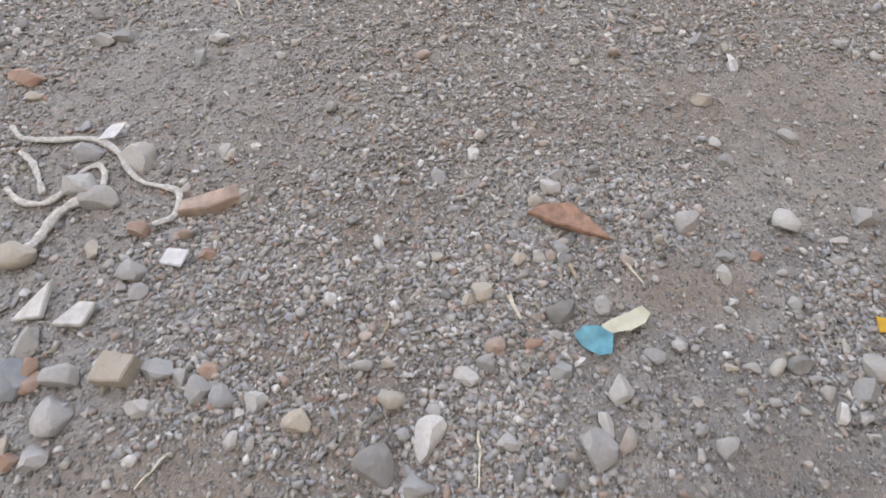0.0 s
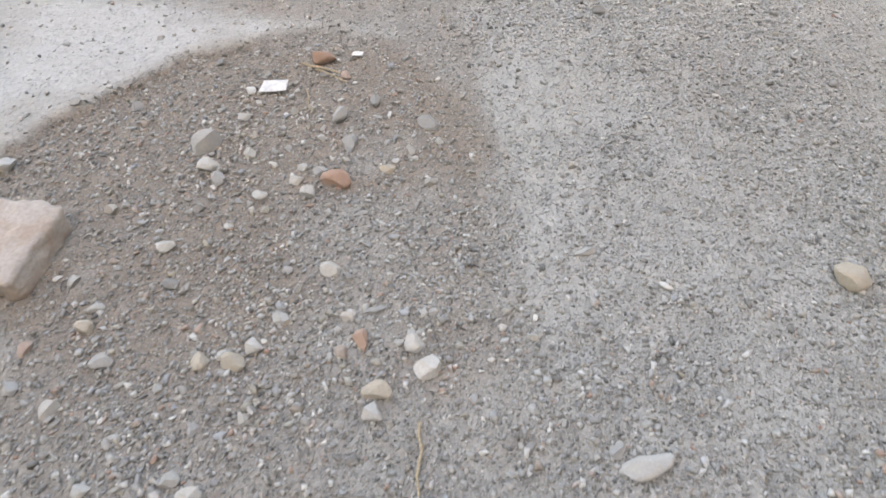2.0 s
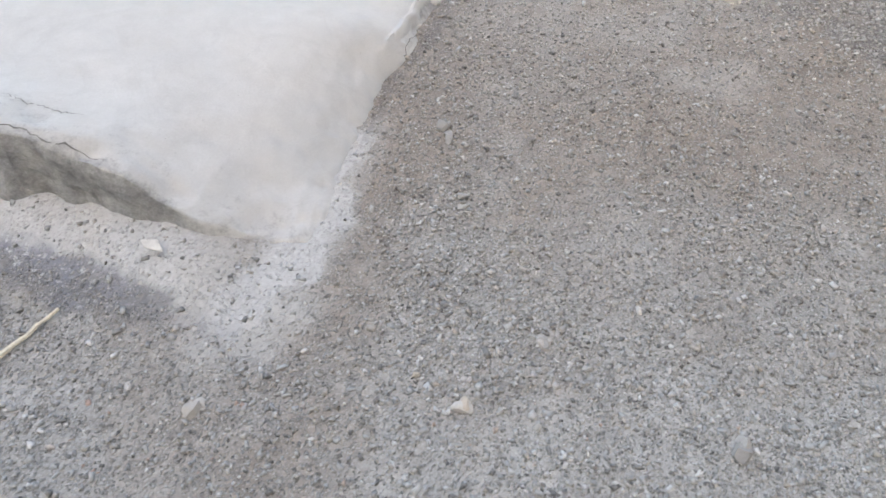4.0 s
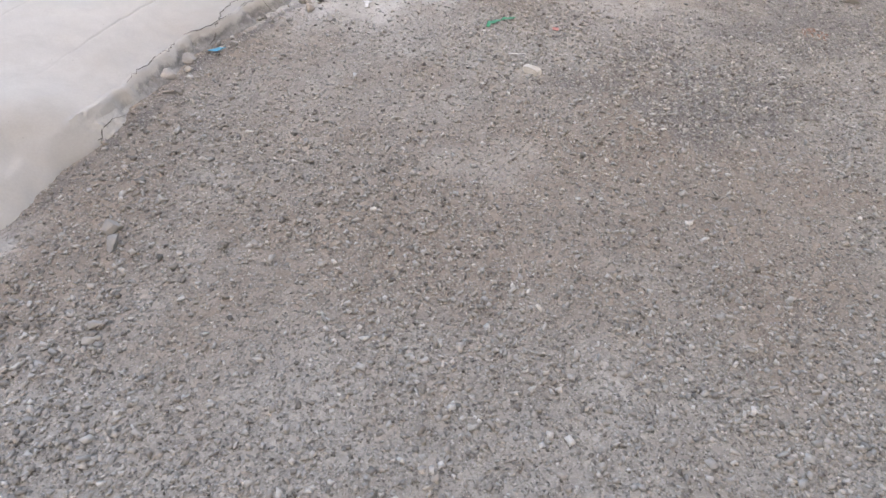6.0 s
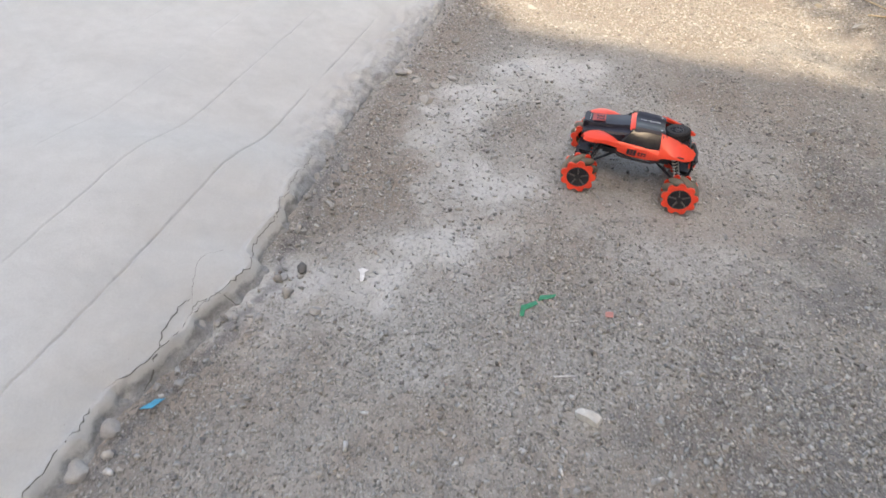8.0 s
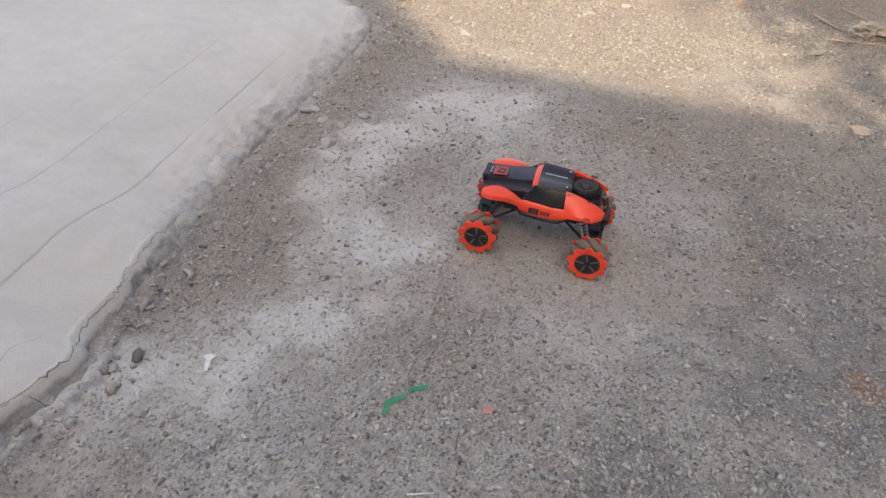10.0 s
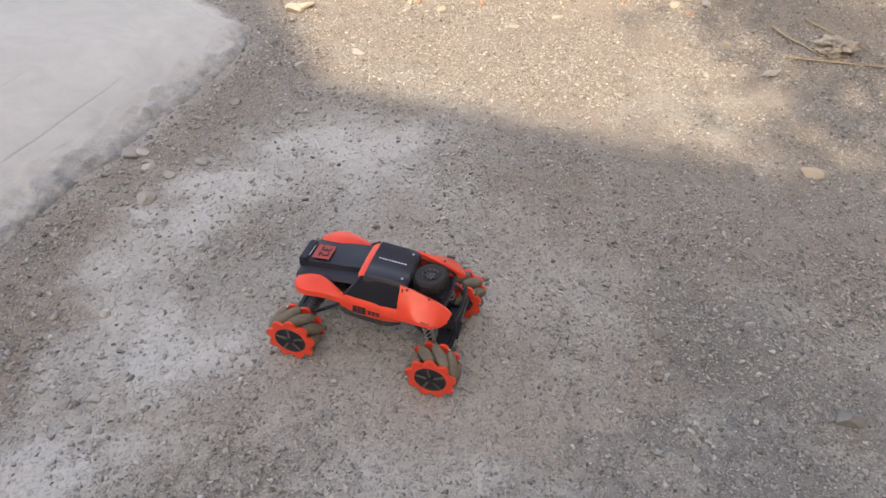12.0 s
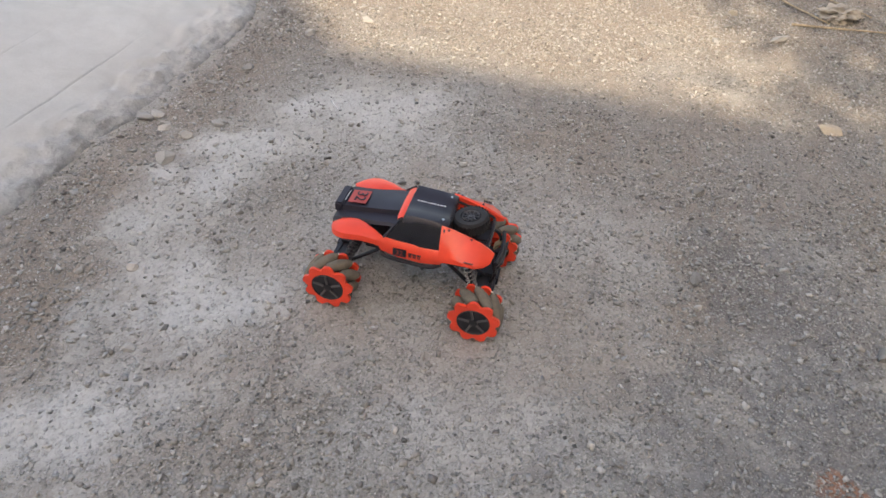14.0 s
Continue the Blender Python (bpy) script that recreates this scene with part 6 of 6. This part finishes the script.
# orange flanks: front mudguard, sill, rear mudguard
for s in (-1, 1):
    bm = bmesh.new()
    rows = []
    for k in range(15):
        y = 144 - k * 7.2
        if y > 104:
            w = 23 * math.sqrt(max(0.02, 1 - ((y - 104) / 41) ** 2))
        else:
            w = 23 - 17 * min(1, (104 - y) / 58) ** 1.1
        cx = 67 + 6 * smooth(0, 1, np.array((110 - y) / 66)) - 4 * max(0, (y - 120) / 25)
        top = 126 - 0.0036 * (y - 92) ** 2 * (1 if y > 92 else 1.35)
        rows.append([(cx - w, y, top - 9), (cx - w * 0.92, y, top - 3), (cx - w * 0.3, y, top - 1), (cx + w * 0.5, y, top - 3), (cx + w * 0.92, y, top - 6.5), (cx + w, y, top - 17)])
    loft(bm, mirror_rows(rows, s), 2.0)
    guard = part("front_mudguard", bm, M_ORANGE, car)
    bm = bmesh.new()
    loft(bm, mirror_rows([[(72, 50, 118), (77, 52, 112), (81, 50, 101), (78, 46, 90)], [(73, 20, 116), (78, 20, 111), (83, 18, 99), (80, 14, 85)], [(73, -30, 115), (78, -30, 111), (84, -30, 99), (81, -30, 84)],
                          [(73, -72, 116), (78, -72, 112), (83, -72, 101), (79, -64, 88)]], s), 2.0)
    sill = part("sill", bm, M_ORANGE, car)
    bm = bmesh.new()
    box(bm, s * 83.2, 10, 99, 1.6, 22, 15, 0.6)
    plate = part("number_plate", bm, M_SHELL, sill, "black number panel")
    lettering("32", 13, Matrix.Translation(mm(s * 84.3, 10, 99)) @ pose(0, 0, 0, 90, 0, 90 * s), M_RED, plate)
    bm = bmesh.new()
    for k in range(3):
        box(bm, s * 83.6, -10 - 8 * k, 101, 1.2, 6, 3, 0)
        box(bm, s * 83.6, -10 - 8 * k, 96, 1.2, 5, 3, 0)
    part("lettering_bars", bm, M_SHELL, sill)
    bm = bmesh.new()
    pipe(bm, [(s * 74, 48, 84), (s * 80, 30, 80), (s * 81, -40, 79), (s * 74, -66, 84)], 3.2, 8)
    part("side_rail", bm, M_BLACK, car)
    bm = bmesh.new()
    rows = [[(46, -56, 116), (46, -56, 149), (50, -56, 151), (67, -58, 134), (80, -60, 112), (82, -61, 96)],
            [(46, -76, 112), (46, -76, 146), (50, -76, 148), (71, -78, 130), (85, -79, 114), (86, -79, 102)],
            [(46, -102, 110), (46, -102, 139), (50, -102, 141), (74, -104, 125), (91, -106, 114), (92, -106, 108)],
            [(46, -128, 110), (46, -128, 131), (50, -128, 132), (73, -129, 120), (90, -128, 112), (91, -128, 107)],
            [(47, -145, 111), (47, -145, 123), (51, -145, 124), (66, -145, 116), (80, -143, 110), (81, -143, 106)],
            [(50, -156, 112), (50, -156, 117), (53, -156, 118), (59, -155, 113), (66, -153, 109), (67, -153, 106)]]
    loft(bm, mirror_rows(rows, s), 2.0)
    tail = part("rear_mudguard", bm, M_ORANGE, car)
    bm = bmesh.new()
    for k in range(4):
        box(bm, s * 90.5, -110 - 4.2 * k, 117.2 - 0.2 * k, 1.4, 3.2, 4.4, 0, Matrix.Rotation(radians(38 * s), 4, "Y"))
    part("lettering_bars", bm, M_SHELL, tail)
    bm = bmesh.new()
    for y, z in ((-70, 146.5), (-112, 137)):
        lathe(bm, [(0.1, 0), (2.0, 0), (2.0, 1.2), (0.1, 1.4)], Matrix.Translation(mm(s * 53, y, z)) @ Matrix.Rotation(radians(-90), 4, "Y"), 8)
    part("screws", bm, M_SHELL, tail)

# load bed and spare wheel
bm = bmesh.new()
box(bm, 0, -98, 106, 92, 76, 4, 1.5)
for s in (-1, 1):
    pipe(bm, [(s * 42, -60, 140), (s * 43, -100, 132), (s * 44, -136, 120), (s * 40, -140, 106)], 2.2, 6)
    pipe(bm, [(s * 16, -120, 110), (s * 18, -142, 116)], 2.2, 6, 2)
pipe(bm, [(-44, -138, 118), (0, -142, 119), (44, -138, 118)], 2.6, 8)
box(bm, 0, -64, 124, 92, 5, 36, 1.5)
part("load_bed", bm, M_BLACK, car)
tilt = Matrix.Translation(mm(0, -100, 136)) @ Matrix.Rotation(radians(-10), 4, "X") @ Matrix.Rotation(radians(-90), 4, "Y") @ Matrix.Scale(0.84, 4)
bm = bmesh.new()
lathe(bm, [(18, -13), (30, -13), (34, -9), (35.5, -3), (35.5, 3), (34, 9), (30, 13), (20, 13), (17, 9), (17, -9), (18, -13)], tilt, 36, False)
for k in range(30):
    t = tilt @ Matrix.Rotation(2 * math.pi * k / 30, 4, "X")
    for x in (-6, 6):
        got = bmesh.ops.create_cube(bm, size=1)
        bmesh.ops.transform(bm, matrix=t @ Matrix.Translation(Vector((x, 35.6, 1.5 if x > 0 else -1.5)) * MM) @ Matrix.Diagonal((9 * MM, 1.4 * MM, 3.2 * MM, 1)), verts=got["verts"])
spare = part("spare_tyre", bm, M_RUBBER, car, "black treaded spare tyre")
bm = bmesh.new()
lathe(bm, [(0.1, 12), (4.5, 12.5), (5, 10.5), (8, 9.5), (8, 3), (0.1, 3)], tilt, 16)
lathe(bm, [(15.5, 12), (17.5, 13.5), (17.5, 2), (15.5, 2), (15.5, 12)], tilt, 30, False)
for k in range(10):
    t = tilt @ Matrix.Rotation(2 * math.pi * k / 10, 4, "X")
    got = bmesh.ops.create_cube(bm, size=1)
    bmesh.ops.transform(bm, matrix=t @ Matrix.Translation(Vector((9.5, 11.5, 0)) * MM) @ Matrix.Diagonal((3.5 * MM, 9 * MM, 2.6 * MM, 1)), verts=got["verts"])
part("rim", bm, M_GREYPLATE, spare, "grey spoked rim")

FORM[:] = [1.0, 1.0, 0.0, 1.0, 0.0]
# chassis, axles, springs
bm = bmesh.new()
box(bm, 0, 0, 98, 92, 170, 22, 5)
box(bm, 0, 8, 86, 60, 110, 14, 3)
part("chassis", bm, M_BLACK, car)
for s, name in ((1, "front_axle"), (-1, "rear_axle")):
    bm = bmesh.new()
    box(bm, 0, s * BASE, 46, 132, 26, 22, 6)
    box(bm, 0, s * (BASE + 3), 48, 44, 36, 30, 8)
    box(bm, 0, s * (BASE + 12), 52, 96, 12, 12, 4)
    for x in (-52, 52):
        box(bm, x, s * BASE, 47, 24, 34, 30, 5)
    axle = part(name, bm, M_BLACK, car)
    for x in (-40, 40):
        bm = bmesh.new()
        pipe(bm, [(x, s * (BASE - 6), 40), (x * 0.7, s * 50, 84)], 3.2, 8, 2)
        pipe(bm, [(x * 0.4, s * (BASE - 4), 60), (x * 0.5, s * 64, 96)], 2.8, 8, 2)
        part("link_rod", bm, M_BLACK, axle)
    for x in (-1, 1):
        lo, hi = mm(x * 62, s * (BASE - 10), 56), mm(x * 50, s * (BASE - 36), 124)
        bm = bmesh.new()
        tube(bm, [lo, lo.lerp(hi, 0.5), hi], 3.0 * MM, 8)
        tube(bm, [lo.lerp(hi, 0.62), hi], 6.0 * MM, 10)
        damper = part("damper", bm, M_BLACK, car)
        way = (hi - lo).normalized()
        u = way.orthogonal().normalized()
        v = way.cross(u)
        coil = [lo + (hi - lo) * (0.06 + 0.84 * k / 96) + (u * math.cos(k * 2 * math.pi / 12) + v * math.sin(k * 2 * math.pi / 12)) * 7.6 * MM for k in range(97)]
        bm = bmesh.new()
        tube(bm, coil, 1.3 * MM, 6)
        part("spring", bm, M_STEEL if s < 0 else M_GREYPLATE, damper, "coiled suspension spring")

# frame at the tail with its plate
bm = bmesh.new()
for x in (-30, 30):
    pipe(bm, [(x, -96, 122), (x * 1.1, -126, 116), (x * 1.15, -136, 84), (x, -132, 60)], 2.8, 8)
pipe(bm, [(-42, -136, 112), (0, -140, 112), (42, -136, 112)], 3.6, 8)
pipe(bm, [(-40, -138, 88), (40, -138, 88)], 2.6, 8, 2)
part("tail_frame", bm, M_BLACK, car)
bm = bmesh.new()
box(bm, 0, -142, 98, 58, 3, 18, 1, Matrix.Rotation(radians(28), 4, "X"))
plate = part("tail_plate", bm, M_GREYPLATE, car, "dark plate with pale bars")
bm = bmesh.new()
for k in range(8):
    box(bm, -24 + k * 6.8, -144.0, 98.8, 4.6, 1.6, 9, 0, Matrix.Rotation(radians(28), 4, "X"))
part("lettering_bars", bm, M_MARK, plate)
bm = bmesh.new()
box(bm, 34, -130, 92, 18, 4, 22, 1, Matrix.Rotation(radians(34), 4, "X"))
part("circuit_cover", bm, plain("tan_cover", (0.34, 0.28, 0.18), 0.6), car)
